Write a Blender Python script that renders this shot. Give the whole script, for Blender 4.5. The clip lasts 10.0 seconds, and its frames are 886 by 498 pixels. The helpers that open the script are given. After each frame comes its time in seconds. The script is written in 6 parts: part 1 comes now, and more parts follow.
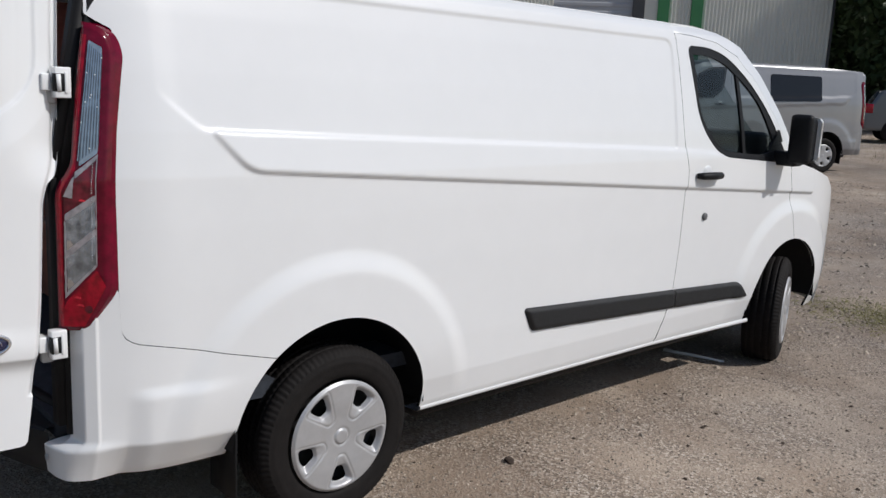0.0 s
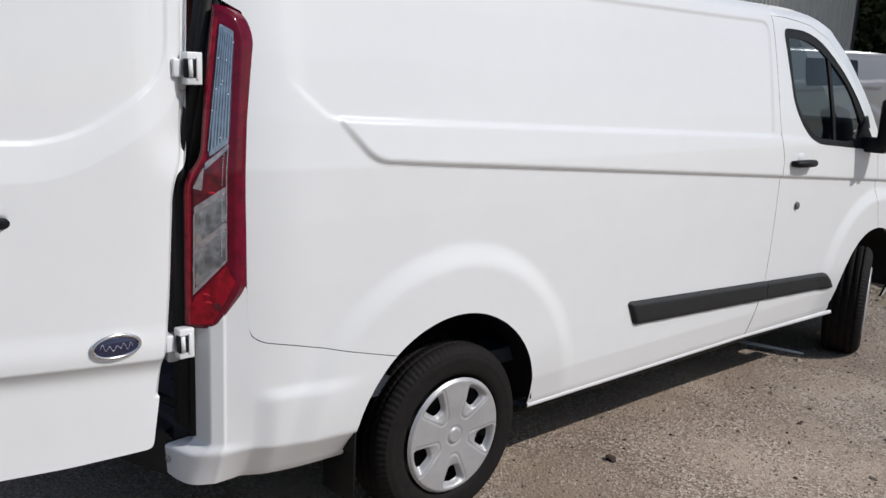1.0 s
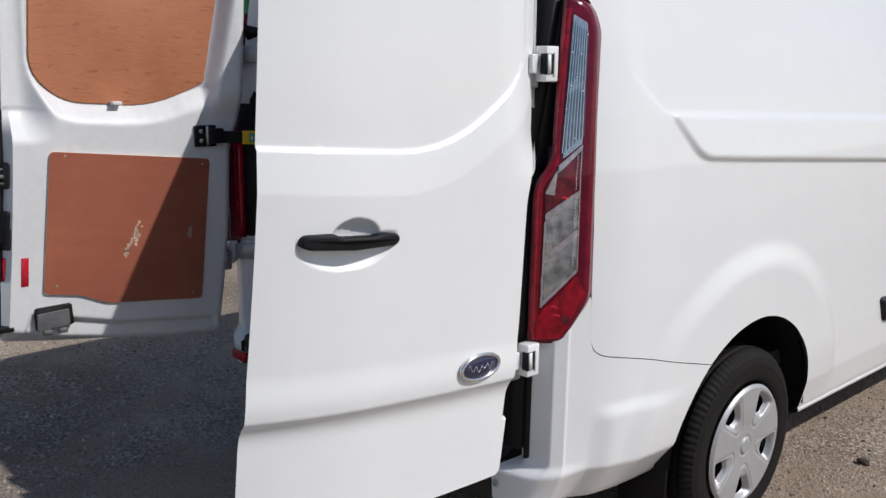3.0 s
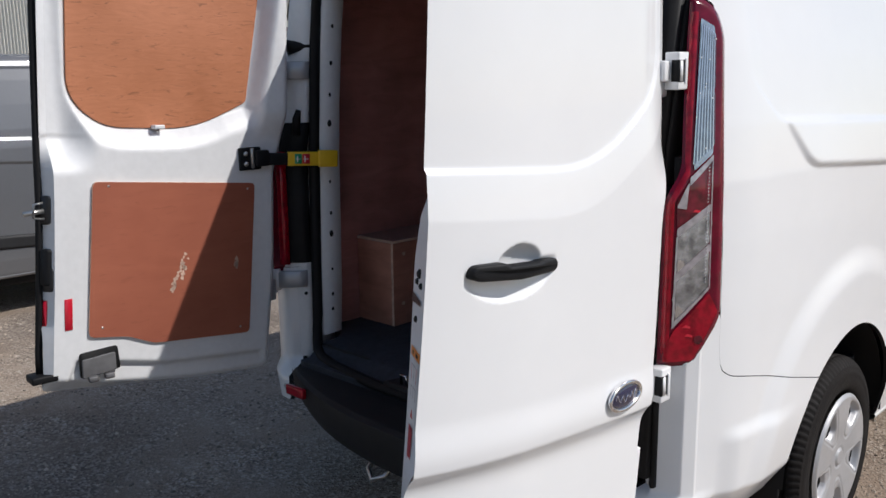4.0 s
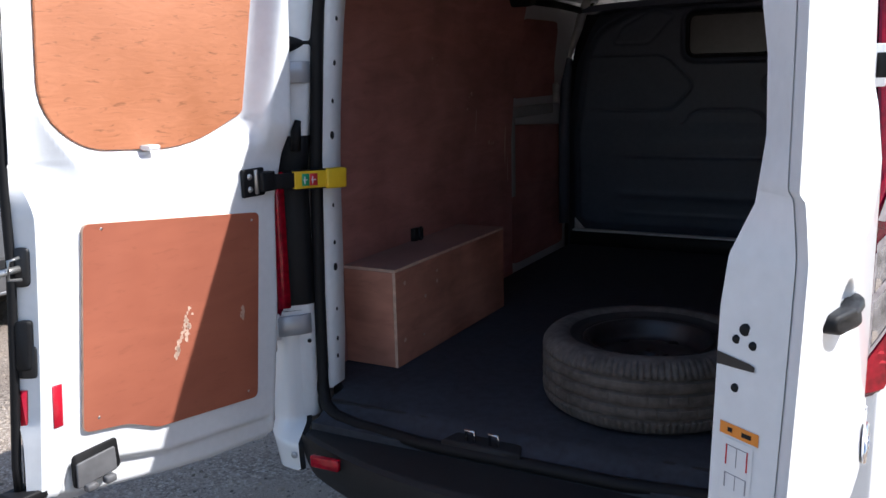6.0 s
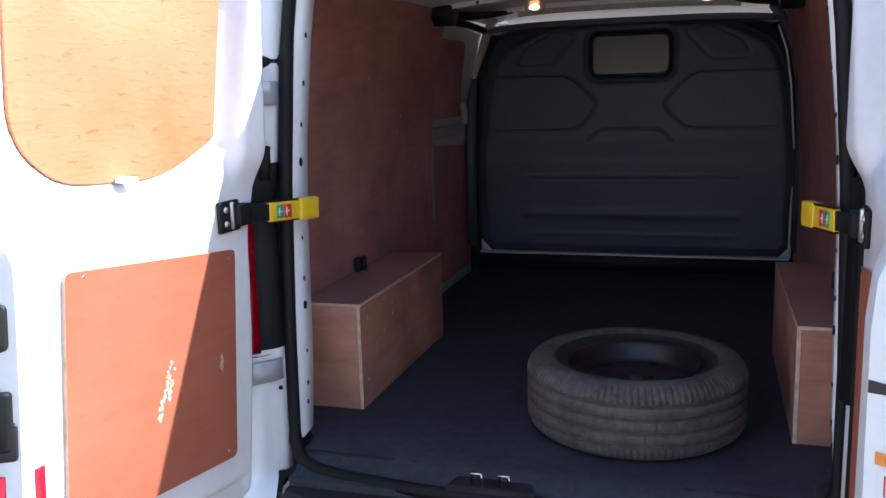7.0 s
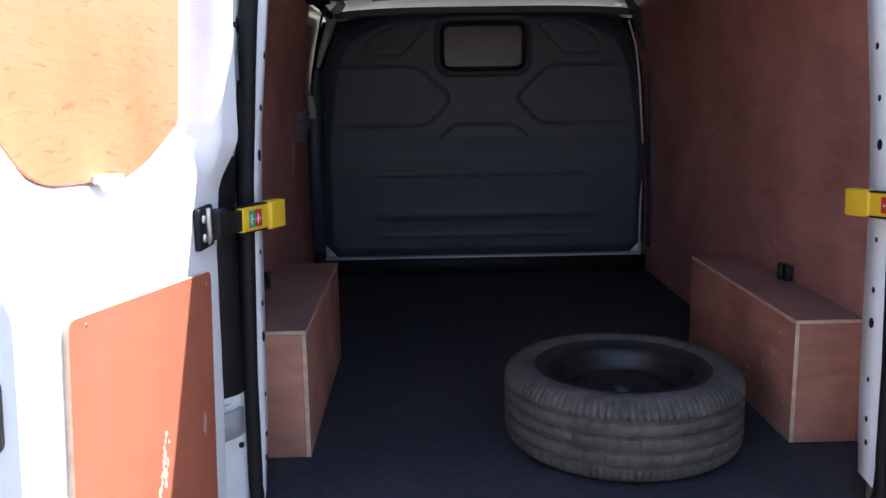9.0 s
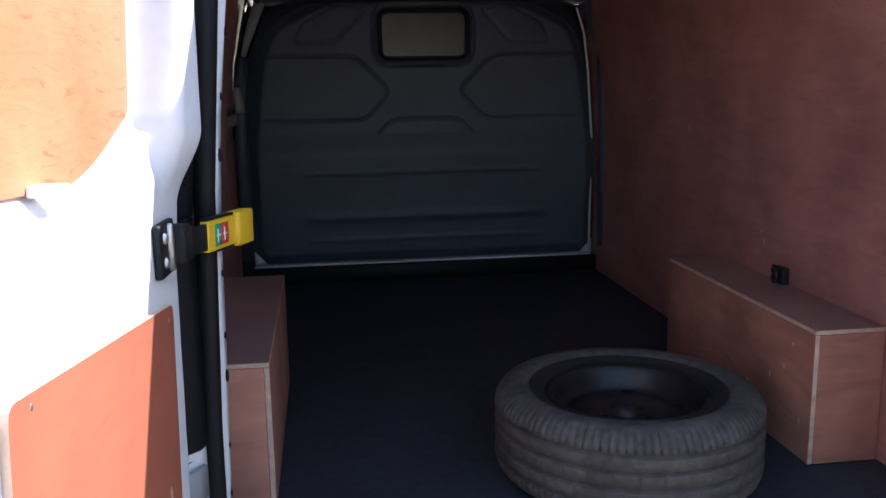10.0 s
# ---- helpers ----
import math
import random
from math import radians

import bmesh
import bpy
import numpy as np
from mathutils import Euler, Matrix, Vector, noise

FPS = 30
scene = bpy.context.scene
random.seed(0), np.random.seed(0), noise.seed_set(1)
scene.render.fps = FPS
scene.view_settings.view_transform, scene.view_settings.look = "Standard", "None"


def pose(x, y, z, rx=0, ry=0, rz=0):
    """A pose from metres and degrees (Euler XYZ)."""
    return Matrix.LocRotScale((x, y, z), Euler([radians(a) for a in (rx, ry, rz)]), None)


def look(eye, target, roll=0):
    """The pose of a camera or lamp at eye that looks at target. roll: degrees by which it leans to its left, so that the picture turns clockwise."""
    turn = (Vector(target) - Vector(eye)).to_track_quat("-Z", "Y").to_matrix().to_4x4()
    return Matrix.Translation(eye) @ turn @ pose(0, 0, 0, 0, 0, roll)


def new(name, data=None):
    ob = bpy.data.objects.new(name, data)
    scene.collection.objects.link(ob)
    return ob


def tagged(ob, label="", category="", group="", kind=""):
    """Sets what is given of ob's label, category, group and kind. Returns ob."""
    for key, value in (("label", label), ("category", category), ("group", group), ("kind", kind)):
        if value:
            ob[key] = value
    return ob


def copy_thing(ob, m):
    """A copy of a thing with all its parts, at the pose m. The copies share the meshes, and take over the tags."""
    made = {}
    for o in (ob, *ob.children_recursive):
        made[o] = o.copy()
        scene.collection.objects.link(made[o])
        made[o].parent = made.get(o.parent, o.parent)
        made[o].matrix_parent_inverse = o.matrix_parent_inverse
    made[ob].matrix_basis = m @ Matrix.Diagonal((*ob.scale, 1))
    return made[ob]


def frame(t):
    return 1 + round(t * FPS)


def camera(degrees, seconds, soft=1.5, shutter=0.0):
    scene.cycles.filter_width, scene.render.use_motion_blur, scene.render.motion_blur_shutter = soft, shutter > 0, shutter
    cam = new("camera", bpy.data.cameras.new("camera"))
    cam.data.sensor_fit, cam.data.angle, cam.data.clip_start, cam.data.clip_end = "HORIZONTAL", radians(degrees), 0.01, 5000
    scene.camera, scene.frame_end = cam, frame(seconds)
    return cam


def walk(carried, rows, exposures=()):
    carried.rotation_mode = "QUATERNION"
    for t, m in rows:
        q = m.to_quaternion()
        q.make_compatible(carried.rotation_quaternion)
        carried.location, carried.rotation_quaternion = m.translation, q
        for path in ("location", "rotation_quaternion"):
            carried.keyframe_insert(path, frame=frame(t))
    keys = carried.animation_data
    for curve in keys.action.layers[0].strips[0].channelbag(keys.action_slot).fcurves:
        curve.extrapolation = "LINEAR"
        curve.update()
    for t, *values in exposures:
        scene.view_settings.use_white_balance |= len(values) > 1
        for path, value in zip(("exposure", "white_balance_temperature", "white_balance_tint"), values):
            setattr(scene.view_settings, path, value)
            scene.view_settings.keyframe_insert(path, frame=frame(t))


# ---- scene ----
cam = camera(53.9, 10.0)
PATH = [
    (0, (3.449, -0.767, 1.624), (1.999, 0.558, 1.251), 2.7),
    (0.5, (3.264, -0.833, 1.613), (1.799, 0.471, 1.22), 2.5),
    (1, (3.095, -0.969, 1.609), (1.637, 0.338, 1.201), 2.6),
    (1.5, (2.899, -1.177, 1.598), (1.444, 0.128, 1.174), 2.2),
    (2, (2.75, -1.314, 1.572), (1.268, -0.042, 1.138), 1.6),
    (2.5, (2.538, -1.431, 1.588), (1.05, -0.167, 1.151), 1.4),
    (3, (2.337, -1.562, 1.581), (0.874, -0.265, 1.158), 0.8),
    (3.2, (2.253, -1.637, 1.59), (0.808, -0.317, 1.177), 0.2),
    (4.3, (1.751, -1.823, 1.575), (0.429, -0.374, 1.182), -0.6),
    (4.5, (1.657, -1.844, 1.582), (0.365, -0.368, 1.192), -0.5),
    (5, (1.398, -1.918, 1.578), (0.208, -0.358, 1.191), -1.3),
    (5.2, (1.292, -1.949, 1.586), (0.154, -0.353, 1.187), -1.5),
    (6.5, (0.675, -1.957, 1.588), (-0.107, -0.156, 1.208), -1.5),
    (7, (0.427, -1.982, 1.596), (-0.155, -0.103, 1.232), -1.7),
    (7.5, (0.233, -1.95, 1.572), (-0.201, -0.028, 1.225), -1.5),
    (8, (0.045, -1.873, 1.575), (-0.248, 0.076, 1.234), -1.1),
    (8.5, (-0.152, -1.788, 1.552), (-0.277, 0.178, 1.207), -0.6),
    (9, (-0.326, -1.688, 1.548), (-0.282, 0.277, 1.179), -0.9),
    (9.5, (-0.44, -1.529, 1.532), (-0.294, 0.43, 1.153), -1.3),
    (10, (-0.507, -1.35, 1.528), (-0.24, 0.595, 1.147), -0.9),
]
EXPOSURE = [(0.0, -0.44, 6340, 10), (3.2, -0.31, 6370, 10), (4.3, -0.06, 6390, 11), (5.2, 0.20, 6340, 11), (6.3, 1.28, 6150, 11), (7.0, 1.95, 6150, 11), (7.5, 2.23, 6130, 12), (8.0, 2.34, 6130, 12), (8.5, 2.13, 6120, 12), (9.0, 2.02, 6100, 12), (10.0, 1.91, 6050, 12)]
walk(cam, [(t, look(eye, target, roll)) for t, eye, target, roll in PATH], EXPOSURE)

# ---- world, sun, exposure ----
world = bpy.data.worlds.new("sky")
scene.world = world
world.use_nodes = True
wn = world.node_tree
sky = wn.nodes.new("ShaderNodeTexSky")
sky.sky_type, sky.sun_disc = "NISHITA", False
SUN = Vector((0.86, 0.51, 1.0)).normalized()
sky.sun_elevation = math.asin(SUN.z)
sky.sun_rotation = math.atan2(SUN.x, SUN.y)
wn.links.new(sky.outputs[0], wn.nodes["Background"].inputs[0])
wn.nodes["Background"].inputs[1].default_value = 0.102
sun = new("sun", bpy.data.lights.new("sun", "SUN"))
sun.data.energy, sun.data.angle, sun.data.color = 4.0, radians(0.55), (1.0, 0.955, 0.90)
sun.matrix_world = look(SUN * 30, (0, 0, 0))


# ---- materials ----
def mat(name, color, rough=0.5, metal=0.0, coat=0.0, vary=0.12, scale=6.0, bump=0.0, bump_scale=60.0, spec=0.5, per_piece=0.0, fine=40.0):
    """A surface with variation at two scales, in metres of the object's own space."""
    m = bpy.data.materials.new(name)
    m.use_nodes = True
    n, l = m.node_tree.nodes, m.node_tree.links
    b = n["Principled BSDF"]
    b.inputs["Roughness"].default_value, b.inputs["Metallic"].default_value = rough, metal
    b.inputs["Coat Weight"].default_value, b.inputs["Coat Roughness"].default_value = coat, 0.05
    b.inputs["Specular IOR Level"].default_value = spec
    tc = n.new("ShaderNodeTexCoord")
    big = n.new("ShaderNodeTexNoise")
    big.inputs["Scale"].default_value, big.inputs["Detail"].default_value = scale, 4.0
    small = n.new("ShaderNodeTexNoise")
    small.inputs["Scale"].default_value, small.inputs["Detail"].default_value = fine, 3.0
    for t in (big, small):
        l.new(tc.outputs["Object"], t.inputs["Vector"])
    add = n.new("ShaderNodeMath")
    add.operation = "ADD"
    l.new(big.outputs[0], add.inputs[0])
    l.new(small.outputs[0], add.inputs[1])
    ramp = n.new("ShaderNodeMapRange")
    ramp.inputs[1].default_value, ramp.inputs[2].default_value = 0.6, 1.4
    ramp.inputs[3].default_value, ramp.inputs[4].default_value = 1 - vary, 1 + vary
    l.new(add.outputs[0], ramp.inputs[0])
    mul = n.new("ShaderNodeMix")
    mul.data_type, mul.blend_type = "RGBA", "MULTIPLY"
    mul.inputs["Factor"].default_value = 1.0
    mul.inputs["A"].default_value = (*color, 1)
    l.new(ramp.outputs[0], mul.inputs["B"])
    out = mul.outputs["Result"]
    if per_piece:
        info = n.new("ShaderNodeObjectInfo")
        pr = n.new("ShaderNodeMapRange")
        pr.inputs[3].default_value, pr.inputs[4].default_value = 1 - per_piece, 1 + per_piece
        l.new(info.outputs["Random"], pr.inputs[0])
        m2 = n.new("ShaderNodeMix")
        m2.data_type, m2.blend_type = "RGBA", "MULTIPLY"
        m2.inputs["Factor"].default_value = 1.0
        l.new(out, m2.inputs["A"])
        l.new(pr.outputs[0], m2.inputs["B"])
        out = m2.outputs["Result"]
    l.new(out, b.inputs["Base Color"])
    rr = n.new("ShaderNodeMapRange")
    rr.inputs[1].default_value, rr.inputs[2].default_value = 0.1, 0.9
    rr.inputs[3].default_value, rr.inputs[4].default_value = rough * 0.85, min(1.0, rough * 1.15)
    l.new(big.outputs[0], rr.inputs[0])
    l.new(rr.outputs[0], b.inputs["Roughness"])
    if bump:
        bt = n.new("ShaderNodeTexNoise")
        bt.inputs["Scale"].default_value, bt.inputs["Detail"].default_value = bump_scale, 3.0
        l.new(tc.outputs["Object"], bt.inputs["Vector"])
        bn = n.new("ShaderNodeBump")
        bn.inputs["Strength"].default_value, bn.inputs["Distance"].default_value = 1.0, bump
        l.new(bt.outputs[0], bn.inputs["Height"])
        l.new(bn.outputs[0], b.inputs["Normal"])
    return m


def wood(name, dark, light, rough=0.45, grain=(2.0, 2.2, 30.0), marks=0.0, coat=0.0):
    """Varnished plywood: long grain, blotches, small dark pores."""
    m = mat(name, light, rough, coat=coat)
    n, l = m.node_tree.nodes, m.node_tree.links
    b = n["Principled BSDF"]
    tc = n.new("ShaderNodeTexCoord")
    mp = n.new("ShaderNodeMapping")
    mp.inputs["Scale"].default_value = grain
    l.new(tc.outputs["Object"], mp.inputs["Vector"])
    g = n.new("ShaderNodeTexNoise")
    g.inputs["Scale"].default_value, g.inputs["Detail"].default_value, g.inputs["Distortion"].default_value = 1.6, 6.0, 1.4
    l.new(mp.outputs[0], g.inputs["Vector"])
    blot = n.new("ShaderNodeTexNoise")
    blot.inputs["Scale"].default_value, blot.inputs["Detail"].default_value = 3.5, 3.0
    l.new(tc.outputs["Object"], blot.inputs["Vector"])
    faint = n.new("ShaderNodeMath")
    faint.operation = "MULTIPLY_ADD"
    faint.inputs[1].default_value, faint.inputs[2].default_value = 0.55, 0.225
    l.new(g.outputs[0], faint.inputs[0])
    mx = n.new("ShaderNodeMath")
    mx.operation = "ADD"
    l.new(faint.outputs[0], mx.inputs[0])
    l.new(blot.outputs[0], mx.inputs[1])
    ramp = n.new("ShaderNodeValToRGB")
    ramp.color_ramp.elements[0].position, ramp.color_ramp.elements[0].color = 0.36, (*dark, 1)
    ramp.color_ramp.elements[1].position, ramp.color_ramp.elements[1].color = 0.62, (*light, 1)
    half = n.new("ShaderNodeMath")
    half.operation = "MULTIPLY"
    half.inputs[1].default_value = 0.5
    l.new(mx.outputs[0], half.inputs[0])
    l.new(half.outputs[0], ramp.inputs[0])
    out = ramp.outputs[0]
    if marks:
        mp2 = n.new("ShaderNodeMapping")
        mp2.inputs["Scale"].default_value = (20.0, 20.0, 95.0)
        l.new(tc.outputs["Object"], mp2.inputs["Vector"])
        pores = n.new("ShaderNodeTexNoise")
        pores.inputs["Scale"].default_value, pores.inputs["Detail"].default_value = 1.0, 4.0
        pores.inputs["Distortion"].default_value = 0.8
        l.new(mp2.outputs[0], pores.inputs["Vector"])
        pr = n.new("ShaderNodeMapRange")
        pr.inputs[1].default_value, pr.inputs[2].default_value = 0.60, 0.72
        pr.inputs[3].default_value, pr.inputs[4].default_value = 1.0, 1.0 - marks
        l.new(pores.outputs[0], pr.inputs[0])
        pm = n.new("ShaderNodeMix")
        pm.data_type, pm.blend_type = "RGBA", "MULTIPLY"
        pm.inputs["Factor"].default_value = 1.0
        l.new(out, pm.inputs["A"])
        l.new(pr.outputs[0], pm.inputs["B"])
        out = pm.outputs["Result"]
    l.new(out, b.inputs["Base Color"])
    bn = n.new("ShaderNodeBump")
    bn.inputs["Strength"].default_value, bn.inputs["Distance"].default_value = 0.6, 0.0006
    l.new(g.outputs[0], bn.inputs["Height"])
    l.new(bn.outputs[0], b.inputs["Normal"])
    return m


def glass(name, tint, rough=0.02, ior=1.5):
    m = bpy.data.materials.new(name)
    m.use_nodes = True
    n, l = m.node_tree.nodes, m.node_tree.links
    n.remove(n["Principled BSDF"])
    tr, gl, mix, lw, pw, ma = (n.new("ShaderNode" + k) for k in ("BsdfTransparent", "BsdfGlossy", "MixShader", "LayerWeight", "Math", "Math"))
    tr.inputs[0].default_value = (*tint, 1)
    gl.inputs["Roughness"].default_value = rough
    pw.operation, ma.operation = "POWER", "MULTIPLY_ADD"
    pw.inputs[1].default_value = 4.0
    ma.inputs[1].default_value, ma.inputs[2].default_value = 0.6, ((ior - 1) / (ior + 1)) ** 2
    l.new(lw.outputs["Facing"], pw.inputs[0])
    l.new(pw.outputs[0], ma.inputs[0])
    l.new(ma.outputs[0], mix.inputs[0])
    l.new(tr.outputs[0], mix.inputs[1])
    l.new(gl.outputs[0], mix.inputs[2])
    l.new(mix.outputs[0], n["Material Output"].inputs[0])
    return m


WHITE = mat("white_paint", (0.80, 0.81, 0.82), 0.32, coat=0.6, vary=0.015, scale=1.5, fine=9.0)
WHITE_IN = mat("white_primer_paint", (0.74, 0.75, 0.76), 0.45, coat=0.2, vary=0.05, scale=5.0, bump=0.0008, bump_scale=14.0)
SILVER = mat("silver_paint", (0.165, 0.17, 0.18), 0.35, metal=0.35, coat=0.7, vary=0.03, scale=1.5)
GREY_P = mat("grey_paint", (0.40, 0.41, 0.43), 0.35, metal=0.25, coat=0.7, vary=0.03, scale=1.5)
GREY_V = mat("grey_metallic_paint", (0.25, 0.255, 0.27), 0.35, metal=0.3, coat=0.7, vary=0.03, scale=1.5)
BLACK = mat("black_plastic", (0.011, 0.0115, 0.013), 0.5, vary=0.2, bump=0.0004, bump_scale=900, spec=0.2)
TRIM = mat("black_textured_trim", (0.018, 0.0185, 0.020), 0.6, vary=0.15, bump=0.0005, bump_scale=700, spec=0.35)
RUBBER = mat("rubber_seal", (0.008, 0.008, 0.009), 0.6, vary=0.2, spec=0.25)
TYRE = mat("tyre_rubber", (0.011, 0.0095, 0.0092), 0.75, vary=0.3, scale=14, bump=0.0008, bump_scale=160, spec=0.2)
TYRE_D = mat("dusty_tyre_rubber", (0.085, 0.076, 0.070), 0.85, vary=0.55, scale=9, bump=0.0012, bump_scale=160)
BEAD = mat("darker_tyre_rubber", (0.015, 0.014, 0.014), 0.8, vary=0.4, scale=12)
HUBCAP = mat("silver_hubcap", (0.44, 0.44, 0.45), 0.45, metal=0.35, coat=0.2, vary=0.06, scale=12)
LATCH = mat("grey_plastic", (0.12, 0.12, 0.125), 0.55, vary=0.15, scale=20)
STEEL = mat("black_steel", (0.03, 0.03, 0.032), 0.4, metal=0.4, vary=0.25, scale=16)
CHROME = mat("chrome", (0.75, 0.75, 0.76), 0.15, metal=1.0, vary=0.03)
ZINC = mat("zinc_steel", (0.55, 0.55, 0.54), 0.35, metal=0.9, vary=0.15, scale=30)
RED = mat("red_lens", (0.33, 0.002, 0.016), 0.10, metal=0.2, coat=0.4, vary=0.55, scale=22, spec=0.35, fine=55)
RED_IN = mat("deep_red_lens", (0.13, 0.005, 0.016), 0.10, coat=0.6, vary=0.8, scale=30)
RED_DK = mat("wine_red_lens", (0.125, 0.001, 0.015), 0.10, coat=0.22, vary=0.35, scale=25, spec=0.3)
CLEAR = mat("ribbed_clear_lens", (0.40, 0.47, 0.55), 0.16, metal=0.6, coat=1.0, vary=0.35, scale=55, bump=0.0015, bump_scale=120)
SMOKE = mat("faceted_clear_lens", (0.40, 0.41, 0.44), 0.18, metal=0.75, coat=0.8, vary=0.8, scale=16, fine=45)


def prism_bump(m, scale, depth):
    """Fine moulded prisms, in crossing rows."""
    n, l = m.node_tree.nodes, m.node_tree.links
    tc = n.new("ShaderNodeTexCoord")
    chk = n.new("ShaderNodeTexWave")
    chk.bands_direction = "DIAGONAL"
    chk.inputs["Scale"].default_value, chk.inputs["Distortion"].default_value, chk.inputs["Detail"].default_value = scale, 1.5, 1.0
    l.new(tc.outputs["Object"], chk.inputs["Vector"])
    bn = n.new("ShaderNodeBump")
    bn.inputs["Strength"].default_value, bn.inputs["Distance"].default_value = 1.0, depth
    l.new(chk.outputs["Color"], bn.inputs["Height"])
    l.new(bn.outputs[0], n["Principled BSDF"].inputs["Normal"])


prism_bump(SMOKE, 120.0, 0.00022)
DARK_STRIPE = mat("dark_lens_stripe", (0.10, 0.13, 0.17), 0.2, metal=0.4, coat=1.0, vary=0.3, scale=60)
LENS_BAR = mat("satin_lens_bar", (0.46, 0.43, 0.46), 0.3, metal=0.5, coat=1.0, vary=0.4, scale=60)
RED_GLINT = mat("bright_red_glint", (0.80, 0.02, 0.05), 0.2, metal=0.3, coat=1.0, vary=0.3, scale=80)
REFL = mat("red_reflector", (0.55, 0.01, 0.03), 0.3, coat=0.6, vary=0.1, scale=120)
YELLOW = mat("yellow_plastic", (0.72, 0.46, 0.02), 0.4, vary=0.06, scale=30)
GREEN_L = mat("green_sticker", (0.02, 0.30, 0.14), 0.4)
RED_L = mat("red_sticker", (0.60, 0.03, 0.04), 0.4)
WHITE_L = mat("white_sticker", (0.75, 0.75, 0.75), 0.45, vary=0.03)
ORANGE_L = mat("orange_sticker", (0.75, 0.25, 0.03), 0.45, vary=0.05)
GREY_INK = mat("grey_ink", (0.30, 0.30, 0.32), 0.5)
BADGE = mat("blue_badge", (0.008, 0.012, 0.055), 0.15, coat=1.0, vary=0.05)
PLY_DOOR = wood("red_ply", (0.315, 0.094, 0.054), (0.395, 0.126, 0.072), 0.5, grain=(2.0, 2.2, 9.0), marks=0.12)
PLY_TOP = wood("orange_ply", (0.41, 0.150, 0.066), (0.55, 0.218, 0.110), 0.5, grain=(3.0, 9.0, 40.0), marks=0.42)
PLY_WALL = wood("brown_ply", (0.30, 0.128, 0.107), (0.54, 0.246, 0.208), 0.42, grain=(2.0, 2.2, 10.0), marks=0.15)
PLY_BOX = wood("box_ply", (0.29, 0.122, 0.082), (0.62, 0.288, 0.200), 0.5, grain=(2.0, 2.2, 8.0), marks=0.12)
PLY_LID = wood("lid_ply", (0.28, 0.165, 0.140), (0.38, 0.23, 0.195), 0.4, marks=0.1)
PLY_EDGE = mat("pale_ply_edge", (0.62, 0.44, 0.33), 0.6, vary=0.2, scale=40)
SCUFF = mat("pale_scuff", (0.62, 0.44, 0.34), 0.6, vary=0.25, scale=60)
FLOOR = mat("black_floor_mat", (0.032, 0.038, 0.050), 0.75, vary=0.45, scale=5, bump=0.0008, bump_scale=300)
BULK = mat("bulkhead_plastic", (0.060, 0.074, 0.102), 0.5, vary=0.15, scale=6, bump=0.0005, bump_scale=500)
DARK_IN = mat("cab_interior", (0.02, 0.02, 0.022), 0.7, vary=0.2)
GLASS = glass("tinted_glass", (0.60, 0.66, 0.66), ior=1.45)
GLASS_DK = mat("privacy_glass", (0.008, 0.010, 0.014), 0.08, coat=0.2, vary=0.1, spec=0.3)
GLASS_B = mat("bulkhead_window", (0.055, 0.050, 0.050), 0.3, vary=0.2, scale=8)


# ---- mesh helpers ----
def mesh_ob(name, me, material, parent=None, label="", smooth=True):
    ob = new(name, me)
    for m in (material if isinstance(material, (list, tuple)) else [material]):
        me.materials.append(m)
    if smooth:
        me.shade_smooth()
    if parent is not None:
        ob.parent = parent
        if parent.type == "EMPTY":
            ob.matrix_parent_inverse = parent.matrix_world.inverted()
    if label:
        ob["label"] = label
    return ob


def part(name, bm, material, parent, label="", smooth=True):
    me = bpy.data.meshes.new(name)
    bm.to_mesh(me)
    bm.free()
    return mesh_ob(name, me, material, parent, label, smooth)


def thing(name, place=(0, 0, 0), label="", category="", group="", kind=""):
    ob = new(name)
    ob.empty_display_size = 0.2
    ob.matrix_world = Matrix.Translation(place)
    bpy.context.view_layer.update()
    return tagged(ob, label, category, group, kind)


def poly_sdf(pts):
    """Signed distance to a closed outline: positive inside."""
    P = np.array(pts, float)
    Q = np.roll(P, -1, 0)

    def f(a, b):
        d = np.full(a.shape, 1e9)
        s = np.zeros(a.shape, bool)
        for (x0, y0), (x1, y1) in zip(P, Q):
            ex, ey = x1 - x0, y1 - y0
            t = np.clip(((a - x0) * ex + (b - y0) * ey) / (ex * ex + ey * ey + 1e-12), 0, 1)
            d = np.minimum(d, np.hypot(a - x0 - t * ex, b - y0 - t * ey))
            if abs(ey) > 1e-12:
                s ^= ((y0 > b) != (y1 > b)) & (a < x0 + (b - y0) * ex / ey)
        return np.where(s, d, -d)
    return f


def rounded(pts, r, n=5):
    """The outline with each corner rounded by r (a number, or one for each corner)."""
    out = []
    m = len(pts)
    rs = r if isinstance(r, (list, tuple)) else [r] * m
    for i in range(m):
        p, a, b = Vector(pts[i]), Vector(pts[i - 1]), Vector(pts[(i + 1) % m])
        if rs[i] <= 0:
            out.append(tuple(p))
            continue
        u, v = (a - p), (b - p)
        k = min(rs[i], u.length * 0.48, v.length * 0.48)
        s, e = p + u.normalized() * k, p + v.normalized() * k
        for j in range(n + 1):
            t = j / n
            out.append(tuple(s * (1 - t) ** 2 + p * 2 * t * (1 - t) + e * t * t))
    return out


def circle_sdf(cy, cz, r):
    return lambda a, b: r - np.hypot(a - cy, b - cz)


def smooth01(v, a, b):
    t = np.clip((v - a) / (b - a), 0, 1)
    return t * t * (3 - 2 * t)


